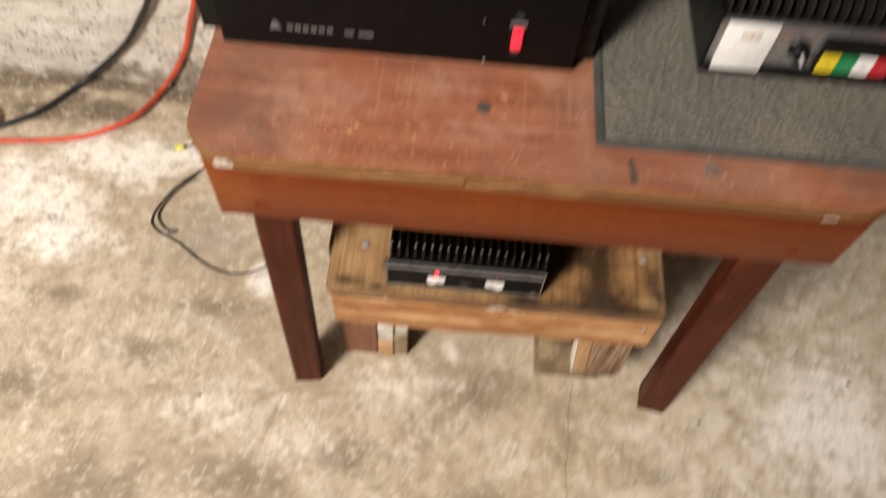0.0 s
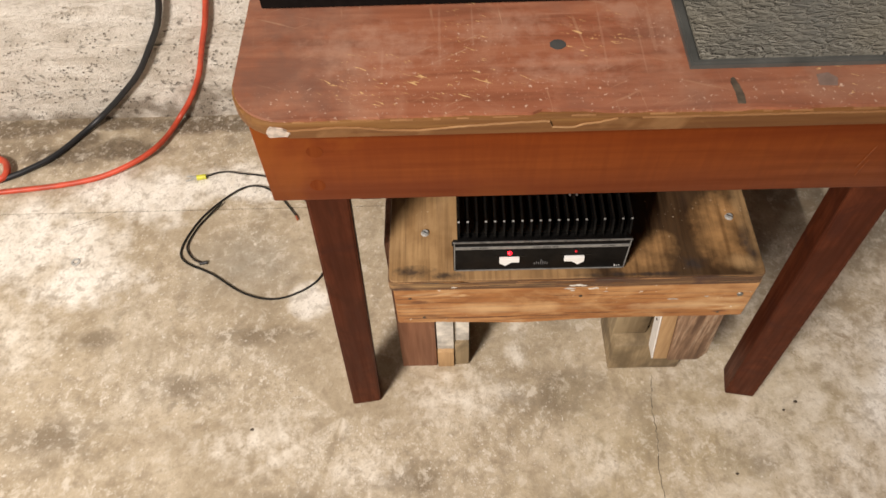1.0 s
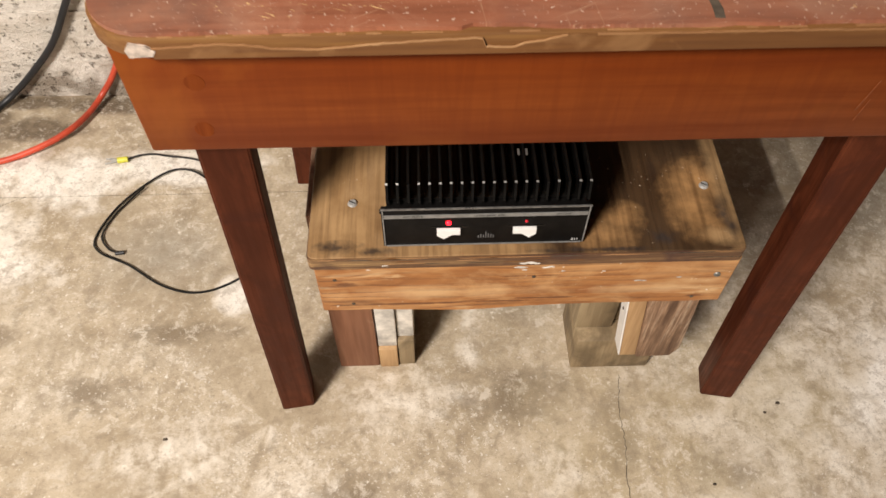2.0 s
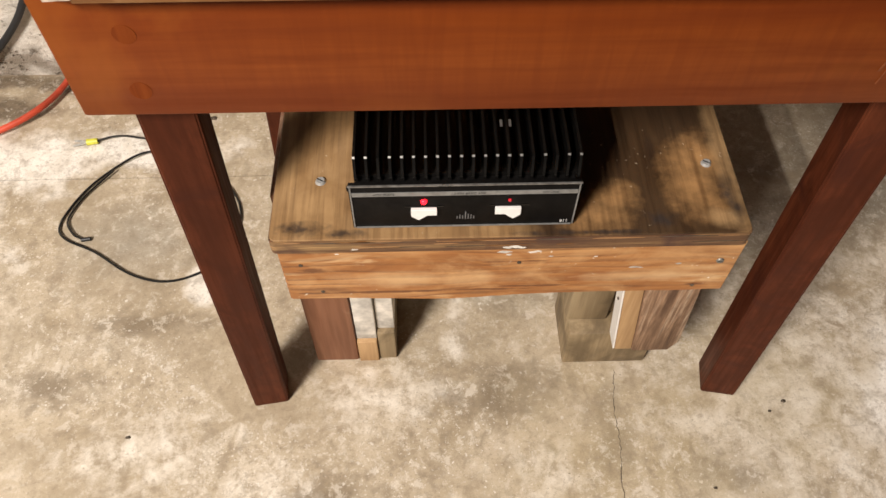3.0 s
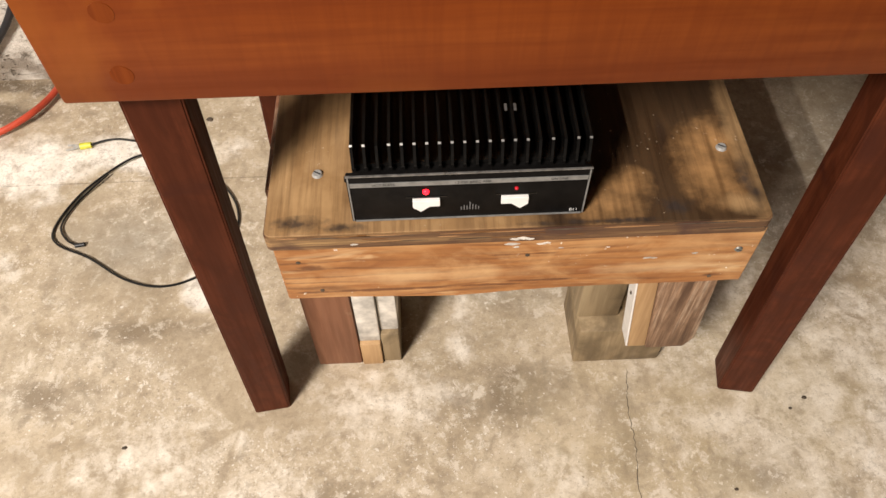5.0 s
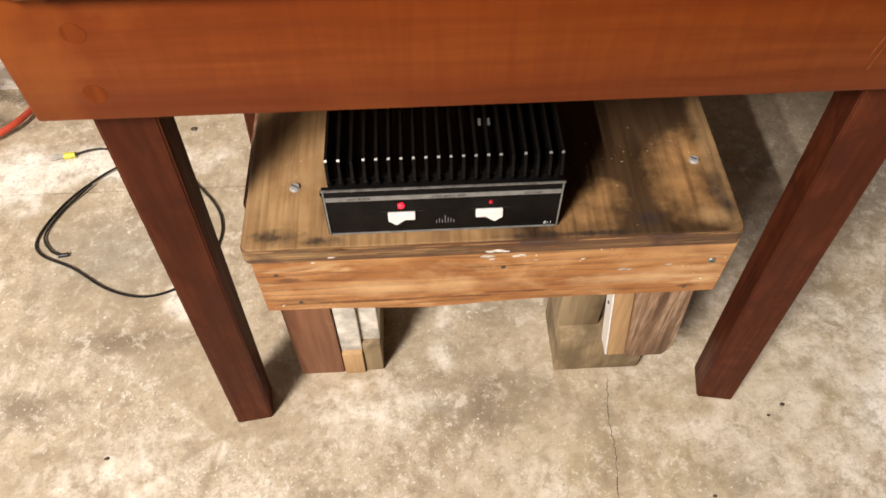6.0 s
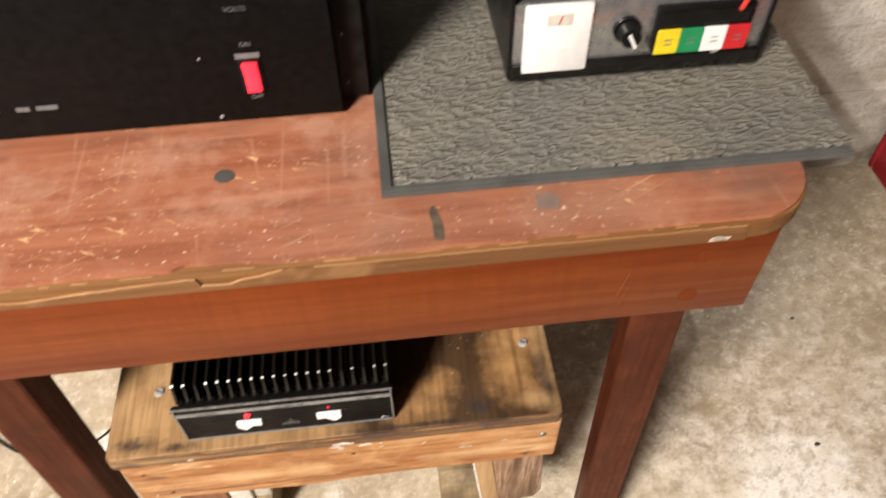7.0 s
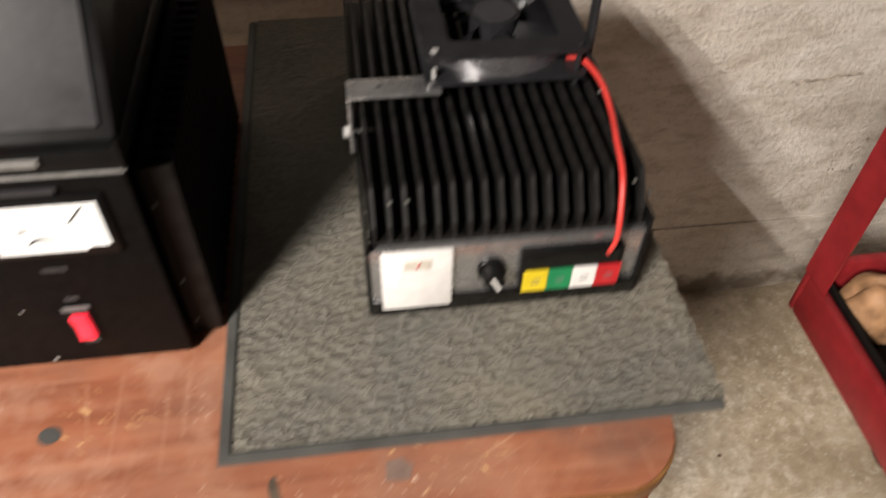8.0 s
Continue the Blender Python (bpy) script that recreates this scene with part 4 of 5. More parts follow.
# ---- linear amplifiers with finned tops ----
def fin_row(owner, xs, profile, thick, material, tip=None):
    """Fins that share one mesh; profile is (y, z), tip the index of the facet coloured as a glint."""
    bm = bmesh.new()
    prism(bm, profile, "x", -thick / 2, thick / 2)
    base = origin_of(owner)
    bmesh.ops.translate(bm, verts=bm.verts[:], vec=Vector((0, -base.y, -base.z)))
    if tip is not None:
        a, b = profile[tip], profile[tip + 1]
        mid = Vector(((a[0] + b[0]) / 2 - base.y, (a[1] + b[1]) / 2 - base.z))
        near = min((f for f in bm.faces if abs(f.normal.x) < 0.5), key=lambda f: (Vector(f.calc_center_median().yz) - mid).length)
        near.material_index = 1
    mesh = finish("fin", bm, (material, METAL_AND_GLINT))
    whole = mesh.copy()
    whole.materials[1] = material
    rng = random.Random(17)
    for x in xs:
        ob = new("fin", mesh if rng.random() < 0.93 else whole)
        ob.parent = owner
        ob.location.x = x - base.x


def build_floor_amp():
    """The unit on the low stool, tilted panel, twenty enamel fins."""
    z0 = 0.3965
    amp = thing("amplifier", (0.296, 0.16, z0), "black finned amplifier with white switch tags, on a wooden stool", "amplifier")
    part("case", boxed(0.196, 0.396, 0.036, 0.285, z0 + 0.004, 0.456, bevel=0.001), BLACK_PANEL, amp)
    for fx in (0.21, 0.38):
        for fy in (0.06, 0.26):
            part("foot", rod(bmesh.new(), (fx, fy, z0), (fx, fy, z0 + 0.0045), 0.007), RUBBER, amp)
    face = part("front_panel", boxed(0.1905, 0.4005, 0.030, 0.0358, z0 + 0.001, 0.4585, bevel=0.0009), BLACK_PANEL, amp, "black front panel with worn silver edges", True)
    # worn bright border of the panel
    part("edge", boxed(0.1903, 0.4007, 0.0290, 0.0312, 0.4584, 0.4594, bevel=0.0003), METAL_AND_GLINT, face, "scuffed bare top edge")
    part("edge", boxed(0.1935, 0.3975, 0.0290, 0.0300, z0 + 0.0018, z0 + 0.0032), SILVER_STRIP, face)
    for x in (0.1915, 0.3983):
        part("edge", boxed(x, x + 0.0012, 0.0290, 0.0300, z0 + 0.003, 0.4575), SILVER_STRIP, face)
    part("label_strip", boxed(0.1932, 0.3978, 0.0292, 0.0300, 0.4452, 0.4502), SILVER_STRIP, face, "grey printed strip")
    for text, x, s in (("HOT PLATE", 0.222, 0.0038), ("1.2 KW BASIC AMP", 0.2985, 0.0038), ("ON LINE", 0.373, 0.0038)):
        lettering("lettering", text, x, 0.0290, 0.4477, s, PRINT_DARK, face)
    lettering("lettering", "811", 0.3905, 0.0297, z0 + 0.0068, 0.0052, PRINT_WHITE, face)
    for k in range(7):
        h = (0.004, 0.006, 0.005, 0.0105, 0.007, 0.006, 0.004)[k]
        part("emblem", boxed(0.2885 + k * 0.0026, 0.2894 + k * 0.0026, 0.0296, 0.0300, 0.4095, 0.4095 + h), PRINT, face, "faint grey emblem stroke")
    for x, led, flip in ((0.2575, RED_LED, 1), (0.3365, RED_LED_DIM, -1)):
        part("slit", boxed(x - 0.017, x + 0.019, 0.0294, 0.0300, 0.4288, 0.4296), BLACK_GLOSS, face)
        outline = [(-0.0115, 0.4275), (0.0125, 0.4275), (0.0125, 0.4195), (0.0035, 0.4195), (-0.0045, 0.4125), (-0.0115, 0.4185)]
        pts = [(x + flip * a, b) for a, b in outline]
        part("switch_tag", prism(bmesh.new(), pts if flip > 0 else pts[::-1], "y", 0.0262, 0.0300, 0.0004), WHITE, face, "white paper switch tag")
        bm = bmesh.new()
        bmesh.ops.create_uvsphere(bm, u_segments=16, v_segments=10, radius=0.0030 if flip > 0 else 0.0018, matrix=Matrix.Translation((x + 0.0005, 0.0298, 0.4365)))
        part("led", bm, led, face, "glowing red lamp" if flip > 0 else "faint red lamp", True)
    part("heatsink_base", boxed(0.1955, 0.3985, 0.0420, 0.285, 0.4565, 0.4610), BLACK_GLOSS, amp)
    # The small pale facet of each fin paints a highlight.
    profile = [(0.0355, 0.4600), (0.0360, 0.4640), (0.0412, 0.4833), (0.0426, 0.4846), (0.285, 0.4846), (0.285, 0.4600)]
    fin_row(amp, [0.1975 + i * 0.1995 / 19 for i in range(20)], profile, 0.0024, BLACK_GLOSS, 2)
    for x in (0.1898, 0.4012):
        screw_head("screw", (x + (0.0006 if x < 0.3 else -0.0006), 0.034, 0.452), (-1 if x < 0.3 else 1, 0, 0), 0.0032, amp, BLACK_PANEL, False)
    for x, y in ((0.329, 0.076), (0.337, 0.076)):
        part("worn_spot", boxed(x - 0.0011, x + 0.0011, y, y + 0.008, 0.4843, 0.4849), METAL_AND_GLINT, amp, "bare worn spot on a fin")
    return amp


def build_table_amp():
    """The unit on the mat: silver panel, square meter, knob, block with four coloured tags, fan on top."""
    z0 = 0.7072
    amp = thing("amplifier", (0.627, 0.32, z0), "black finned amplifier with silver panel and coloured tags, on the mat", "amplifier")
    for fx in (0.545, 0.71):
        for fy in (0.19, 0.47):
            part("foot", rod(bmesh.new(), (fx, fy, z0), (fx, fy, z0 + 0.0075), 0.008), RUBBER, amp)
    part("case", boxed(0.5255, 0.7265, 0.166, 0.50, z0 + 0.0072, 0.7805, bevel=0.0012), BLACK_PANEL, amp, "black case", True)
    # Black lip, made taller to stand in for the panel's dark reflection.
    part("lip_and_reflection", boxed(0.522, 0.7290, 0.157, 0.168, z0 + 0.0060, z0 + 0.0205, bevel=0.0012), BLACK_GLOSS, amp, "black lower lip, raised to imitate a dark reflection", True)
    face = part("front_panel", boxed(0.5225, 0.7280, 0.160, 0.1665, z0 + 0.0208, 0.7825, bevel=0.0008), BRUSHED, amp, "scuffed silver front panel", True)
    for x in (0.5206, 0.7275):
        part("side_rail", boxed(x, x + 0.0030, 0.158, 0.50, z0 + 0.0072, 0.7960, bevel=0.0008), BLACK_PLASTIC, amp)
    meter = part("meter", boxed(0.5315, 0.5840, 0.1550, 0.160, 0.7215, 0.7830, bevel=0.0020), WHITE, face, "square white panel meter", True)
    part("dial", boxed(0.5480, 0.5680, 0.1545, 0.1553, 0.7655, 0.7755, bevel=0.0003), plain("pale_dial", (0.62, 0.58, 0.5), 0.5), meter)
    part("needle", rod(bmesh.new(), (0.5575, 0.1543, 0.767), (0.5595, 0.1543, 0.7735), 0.0005), RED_LABEL, meter, "red needle")
    knob = part("knob", rod(rod(bmesh.new(), (0.6135, 0.160, 0.7550), (0.6135, 0.1560, 0.7550), 0.0110, 28), (0.6135, 0.1562, 0.7550), (0.6135, 0.1450, 0.7550), 0.0092, 28, 0.0080), BLACK_PLASTIC, face, "black pointer knob", True)
    bm = boxed(-0.0012, 0.0012, -0.0004, 0.0004, -0.0085, 0.0055)
    bmesh.ops.transform(bm, verts=bm.verts[:], matrix=pose(0.6140, 0.1447, 0.7540, 0, -28, 0))
    part("pointer", bm, WHITE, knob, "white pointer line")
    block = part("terminal_block", boxed(0.6345, 0.7120, 0.1530, 0.160, 0.7345, 0.7745, bevel=0.0015), BLACK_PLASTIC, face, "black terminal block", True)
    part("slot", boxed(0.6390, 0.7080, 0.1523, 0.1533, 0.7590, 0.7715, bevel=0.0003), BLACK_GLOSS, block)
    for i, (m, word) in enumerate(((YELLOW, "yellow tag"), (GREEN, "green tag"), (WHITE, "white tag"), (RED_LABEL, "red tag"))):
        x = 0.6368 + i * 0.0187
        tag = part("tag", boxed(x, x + 0.0184, 0.1508, 0.1531, 0.7340, 0.7560, bevel=0.0005), m, block, word)
        for k in range(2):
            part("print_bar", boxed(x + 0.0065, x + 0.0125, 0.15055, 0.15085, 0.7425 + k * 0.0040, 0.7435 + k * 0.0040), PRINT, tag)
    part("knob", rod(bmesh.new(), (0.690, 0.160, 0.7310), (0.690, 0.1565, 0.7310), 0.0040, 20), STEEL, face, "small silver push knob", True)
    part("heatsink_base", boxed(0.5245, 0.7285, 0.166, 0.50, 0.7805, 0.7865), BLACK_FIN, amp)
    profile = [(0.1650, 0.7840), (0.1662, 0.8000), (0.1830, 0.8215), (0.1860, 0.8230), (0.500, 0.8230), (0.500, 0.7840)]
    fin_row(amp, [0.5285 + i * 0.1950 / 17 for i in range(18)], profile, 0.0032, AMP_FIN)
    for x, y, z in ((0.7306, 0.178, 0.798), (0.7306, 0.262, 0.798)):
        for dy, dz in ((0.0, 0.004), (0.019, -0.008)):
            screw_head("screw", (x, y + dy, z + dz), (1, 0, 0), 0.0032, amp, METAL_AND_GLINT, False)
    for x, y in ((0.7175, 0.178), (0.7175, 0.275), (0.541, 0.175), (0.553, 0.175)):
        screw_head("screw", (x, y, 0.8150 if y < 0.2 else 0.8235), (0, -0.4, 1), 0.0017, amp, OLD_ZINC if y < 0.2 else METAL_AND_GLINT, False)
    # bent bracket on the side
    bracket = part("bracket", boxed(0.5175, 0.5203, 0.270, 0.294, 0.782, 0.8330, bevel=0.0006), BRUSHED, amp, "bent aluminium bracket", True)
    part("arm", boxed(0.5175, 0.5900, 0.270, 0.294, 0.8330, 0.8358, bevel=0.0006), BRUSHED, bracket, "", True)
    part("hole", rod(bmesh.new(), (0.543, 0.283, 0.8352), (0.543, 0.283, 0.8361), 0.0022), PRINT_DARK, bracket)
    part("bolt", rod(rod(bmesh.new(), (0.5178, 0.280, 0.797), (0.5128, 0.280, 0.797), 0.0048, 8), (0.519, 0.280, 0.797), (0.540, 0.280, 0.797), 0.0018, 10), STEEL, amp, "zinc bolt through the bracket", True)
    return amp


build_floor_amp()
build_table_amp()


def build_fan():
    """A square box fan lying on the fins."""
    cx, cy, z0, h, s = 0.642, 0.340, 0.8362, 0.027, 0.064
    fan = thing("cooling_fan", (cx, cy, z0), "square black plastic cooling fan lying on amplifier fins", "fan")
    for a, b in ((z0, z0 + 0.004), (z0 + h - 0.004, z0 + h)):
        bm = bmesh.new()
        outer = [(cx + x, cy + y) for x, y in rounded(-s, s, -s, s, 0.006, 4)]
        n = len(outer)
        inner = []
        for x, y in outer:
            t = math.atan2(y - cy, x - cx)
            inner.append((cx + 0.0595 * math.cos(t), cy + 0.0595 * math.sin(t)))
        rings = [[bm.verts.new((x, y, z)) for x, y in pts] for pts, z in ((outer, a), (outer, b), (inner, b), (inner, a))]
        for r in range(4):
            p, q = rings[r], rings[(r + 1) % 4]
            for i in range(n):
                bm.faces.new((p[i], p[(i + 1) % n], q[(i + 1) % n], q[i]))
        part("flange", bm, FAN_BLACK, fan, "", True)
    bm = bmesh.new()
    rings = []
    for r, z in ((0.0610, z0 + 0.003), (0.0610, z0 + h - 0.003), (0.0592, z0 + h - 0.003), (0.0592, z0 + 0.003)):
        rings.append([bm.verts.new((cx + r * math.cos(t * math.pi / 24), cy + r * math.sin(t * math.pi / 24), z)) for t in range(48)])
    for r in range(4):
        p, q = rings[r], rings[(r + 1) % 4]
        for i in range(48):
            bm.faces.new((p[i], p[(i + 1) % 48], q[(i + 1) % 48], q[i]))
    # Duct coloured bright to give the look of lamp reflections on it.
    part("duct", bm, DUCT_HIGHLIGHT, fan, "", True)
    hub = part("hub", rod(bmesh.new(), (cx, cy, z0 + 0.004), (cx, cy, z0 + h - 0.002), 0.0205, 36), FAN_BLACK, fan, "", True)
    part("sticker", rod(bmesh.new(), (cx, cy, z0 + h - 0.002), (cx, cy, z0 + h - 0.0016), 0.017, 32), GREY_PANEL, hub)
    for k in range(7):
        bm = bmesh.new()
        grid = []
        for i in range(7):
            r = 0.020 + 0.038 * i / 6
            row = []
            for j in range(5):
                t = (j / 4 - 0.5) * 0.62 + i * 0.05
                row.append(bm.verts.new((cx + r * math.cos(t + k * 2 * math.pi / 7), cy + r * math.sin(t + k * 2 * math.pi / 7), z0 + 0.006 + 0.015 * j / 4)))
            grid.append(row)
        for i in range(6):
            for j in range(4):
                bm.faces.new((grid[i][j], grid[i + 1][j], grid[i + 1][j + 1], grid[i][j + 1]))
        made = bmesh.ops.solidify(bm, geom=bm.faces[:], thickness=0.0014)
        part("blade", bm, FAN_BLACK, fan, "", True)
    tab = boxed(cx + 0.0645, cx + 0.0685, cy - 0.052, cy - 0.040, z0 - 0.012, z0 + 0.062, bevel=0.001)
    part("tab", tab, FAN_BLACK, fan, "upright black mounting tab", True)
    for sx in (-1, 1):
        for sy in (-1, 1):
            at = (cx + sx * 0.0565, cy + sy * 0.0565, z0 - 0.0095)
            part("screw", rod(rod(bmesh.new(), at, (at[0], at[1], z0 + 0.012 if sy < 0 and sx < 0 else z0 + h + 0.001), 0.0022, 10), (at[0], at[1], z0 + h), (at[0], at[1], z0 + h + 0.0015), 0.0030, 14), STEEL if sx < 0 and sy < 0 else FAN_BLACK, fan, "zinc screw", True)
    return fan


build_fan()
single("fan_wire", hose(bmesh.new(), [(0.694, 0.298, 0.842), (0.704, 0.288, 0.845), (0.7115, 0.262, 0.842), (0.711, 0.230, 0.838), (0.7065, 0.200, 0.836), (0.704, 0.172, 0.828), (0.7010, 0.153, 0.806), (0.7000, 0.1475, 0.788), (0.6990, 0.1515, 0.770)], 0.0022, 10), WIRE_RED, "red insulated wire from fan down to terminal block", "wire")


# ---- power supply and console stacked on it ----
def build_power_supply():
    z0 = 0.7
    psu = thing("power_supply", (0.197, 0.30, z0), "black steel power supply with lit meter, on the table", "power supply")
    for fx in (0.03, 0.365):
        for fy in (0.18, 0.43):
            part("foot", rod(bmesh.new(), (fx, fy, z0), (fx, fy, z0 + 0.005), 0.010), RUBBER, psu)
    part("case", boxed(0.012, 0.380, 0.157, 0.455, z0 + 0.0045, 0.878, bevel=0.002), BLACK_PANEL, psu, "black steel case", True)
    face = part("front_panel", boxed(0.006, 0.386, 0.150, 0.157, z0 + 0.003, 0.8795, bevel=0.0012), BLACK_PANEL, psu, "black front panel", True)
    for x0, x1 in ((0.386, 0.408), (-0.020, 0.006)):
        block = part("heatsink", boxed(min(x0, x1) if x0 > 0.2 else x1 - 0.006, x0 + 0.006 if x0 > 0.2 else x1, 0.166, 0.44, z0 + 0.004, 0.868), BLACK_FIN, psu, "black side heatsink")
        mesh = None
        for i in range(22):
            y = 0.168 + i * 0.0125
            a, b = (x0 + 0.006, x1) if x0 > 0.2 else (x0, x1 - 0.006)
            if mesh is None:
                rib = part("rib", boxed(a, b, y, y + 0.0035, z0 + 0.004, 0.868), BLACK_FIN, block)
                mesh, y_first = rib.data, y
            else:
                rib = new("rib", mesh)
                rib.parent = block
                rib.location.y = y - y_first
    meter = part("meter", boxed(0.279, 0.369, 0.1465, 0.150, 0.8185, 0.8685, bevel=0.0012), BLACK_PLASTIC, face, "black framed panel meter", True)
    dial = prism(bmesh.new(), [(0.284, 0.8625), (0.3645, 0.8625), (0.3645, 0.8265), (0.352, 0.8265), (0.350, 0.8235), (0.298, 0.8235), (0.296, 0.8265), (0.284, 0.8265)], "y", 0.1458, 0.1466)
    dial = part("dial", dial, METER_FACE, meter, "white lit meter face")
    arc = [(0.325 + 0.010 * math.cos(t * 0.2618 + 0.52), 0.827 + 0.010 * math.sin(t * 0.2618 + 0.52)) for t in range(9)]
    arc += [(0.325 + 0.0092 * math.cos(t * 0.2618 + 0.52), 0.827 + 0.0078 * math.sin(t * 0.2618 + 0.52)) for t in range(8, -1, -1)]
    part("print_bar", prism(bmesh.new(), arc, "y", 0.1455, 0.1459), PRINT_DARK, dial, "dark print on the dial")
    part("print_bar", boxed(0.314, 0.319, 0.1455, 0.1459, 0.8425, 0.8445), PRINT_DARK, dial)
    part("needle", rod(bmesh.new(), (0.345, 0.1455, 0.848), (0.356, 0.1455, 0.8605), 0.0006), PRINT_DARK, dial, "thin black needle")
    part("trim", boxed(0.268, 0.345, 0.1470, 0.150, 0.8705, 0.8735), GREY_PANEL, face)
    lettering("lettering", "VOLTS", 0.3205, 0.1499, 0.8030, 0.0052, PRINT, face)
    switch = part("switch_frame", boxed(0.3130, 0.3300, 0.1485, 0.150, 0.7315, 0.7620, bevel=0.0006), BLACK_PLASTIC, face)
    bm = prism(bmesh.new(), [(0.1490, 0.7335), (0.1445, 0.7335), (0.1465, 0.7465), (0.1440, 0.7590), (0.1490, 0.7590)], "x", 0.3160, 0.3273, 0.0006)
    part("rocker", bm, RED_ROCKER, switch, "lit red rocker", True)
    lettering("lettering", "ON", 0.3215, 0.1499, 0.7735, 0.0055, PRINT, face)
    part("print_bar", boxed(0.3125, 0.3305, 0.1482, 0.1487, 0.7625, 0.7670), PRINT, switch)
    lettering("lettering", "OFF", 0.3215, 0.1499, 0.7255, 0.0055, PRINT, face)
    emblem = prism(bmesh.new(), [(0.0600, 0.7290), (0.0735, 0.7290), (0.0690, 0.7385), (0.0645, 0.7385)], "y", 0.1496, 0.1501)
    part("emblem", emblem, PRINT, face, "small grey maker's emblem")
    for i in range(6):
        x = 0.0790 + i * 0.0085
        part("print_bar", boxed(x, x + 0.0062, 0.1496, 0.1501, 0.7295, 0.7345), PRINT, face)
    for x, w in ((0.140, 0.010), (0.155, 0.016)):
        part("print_bar", boxed(x, x + w, 0.1496, 0.1501, 0.7290, 0.7330), PRINT, face)
    for x, z, r in ((0.290, 0.7085, 0.0016), (0.286, 0.764, 0.0011)):
        screw_head("screw", (x, 0.150, z), (0, -1, 0), r, face, STEEL, False)
    for y, z in ((0.162, 0.842), (0.162, 0.768), (0.164, 0.722)):
        screw_head("screw", (0.386 + 0.0062, y, z), (1, -0.3, 0), 0.0020, psu, OLD_ZINC, False)
    return psu


def build_console():
    z0 = 0.878
    unit = thing("control_console", (0.21, 0.27, z0), "black console with sloped grey panel and red button, on power supply", "console")
    part("base", boxed(0.05, 0.3865, 0.152, 0.40, z0 + 0.0015, 0.8965, bevel=0.002), BLACK_PLASTIC, unit, "black plastic base", True)
    part("trim", boxed(0.05, 0.3872, 0.1505, 0.156, z0 + 0.0016, z0 + 0.0040, bevel=0.0006), SILVER_STRIP, unit, "thin silver trim line")
    part("trim", boxed(0.3850, 0.3872, 0.1505, 0.156, z0 + 0.0040, 0.9020), BLACK_PLASTIC, unit)
    body = [(0.160, 0.8968), (0.1625, 0.9000), (0.2590, 1.0400), (0.410, 1.0400), (0.410, 0.8968)]
    part("housing", prism(bmesh.new(), body, "x", 0.052, 0.3845, 0.0012), BLACK_PLASTIC, unit, "black sloped housing", True)
    slope = math.degrees(math.atan2(0.0950, 0.0655))
    def on_slope(bm):
        bmesh.ops.transform(bm, verts=bm.verts[:], matrix=Matrix.Translation((0, 0.1625, 0.9000)) @ pose(0, 0, 0, slope, 0, 0))
        return bm
    panel = part("panel", on_slope(boxed(0.058, 0.3770, 0.004, 0.162, 0.0, 0.0022, bevel=0.0008)), GREY_PANEL, unit, "grey sloped front panel", True)
    frame_ = part("button_frame", on_slope(boxed(0.2790, 0.3190, 0.0230, 0.0600, 0.002, 0.0035, bevel=0.001)), BLACK_PLASTIC, panel)
    part("button", on_slope(boxed(0.2830, 0.3150, 0.0265, 0.0565, 0.003, 0.0095, bevel=0.003)), RED_ROCKER, frame_, "lit red push button", True)
    part("print_bar", on_slope(boxed(0.2980, 0.3170, 0.0150, 0.0190, 0.0021, 0.0025)), PRINT, panel, "small pale caption")
    part("strip", boxed(0.06, 0.3420, 0.1495, 0.1525, 0.8885, 0.8935, bevel=0.0005), SILVER_STRIP, unit, "dull silver strip")
    return unit


build_power_supply()
build_console()


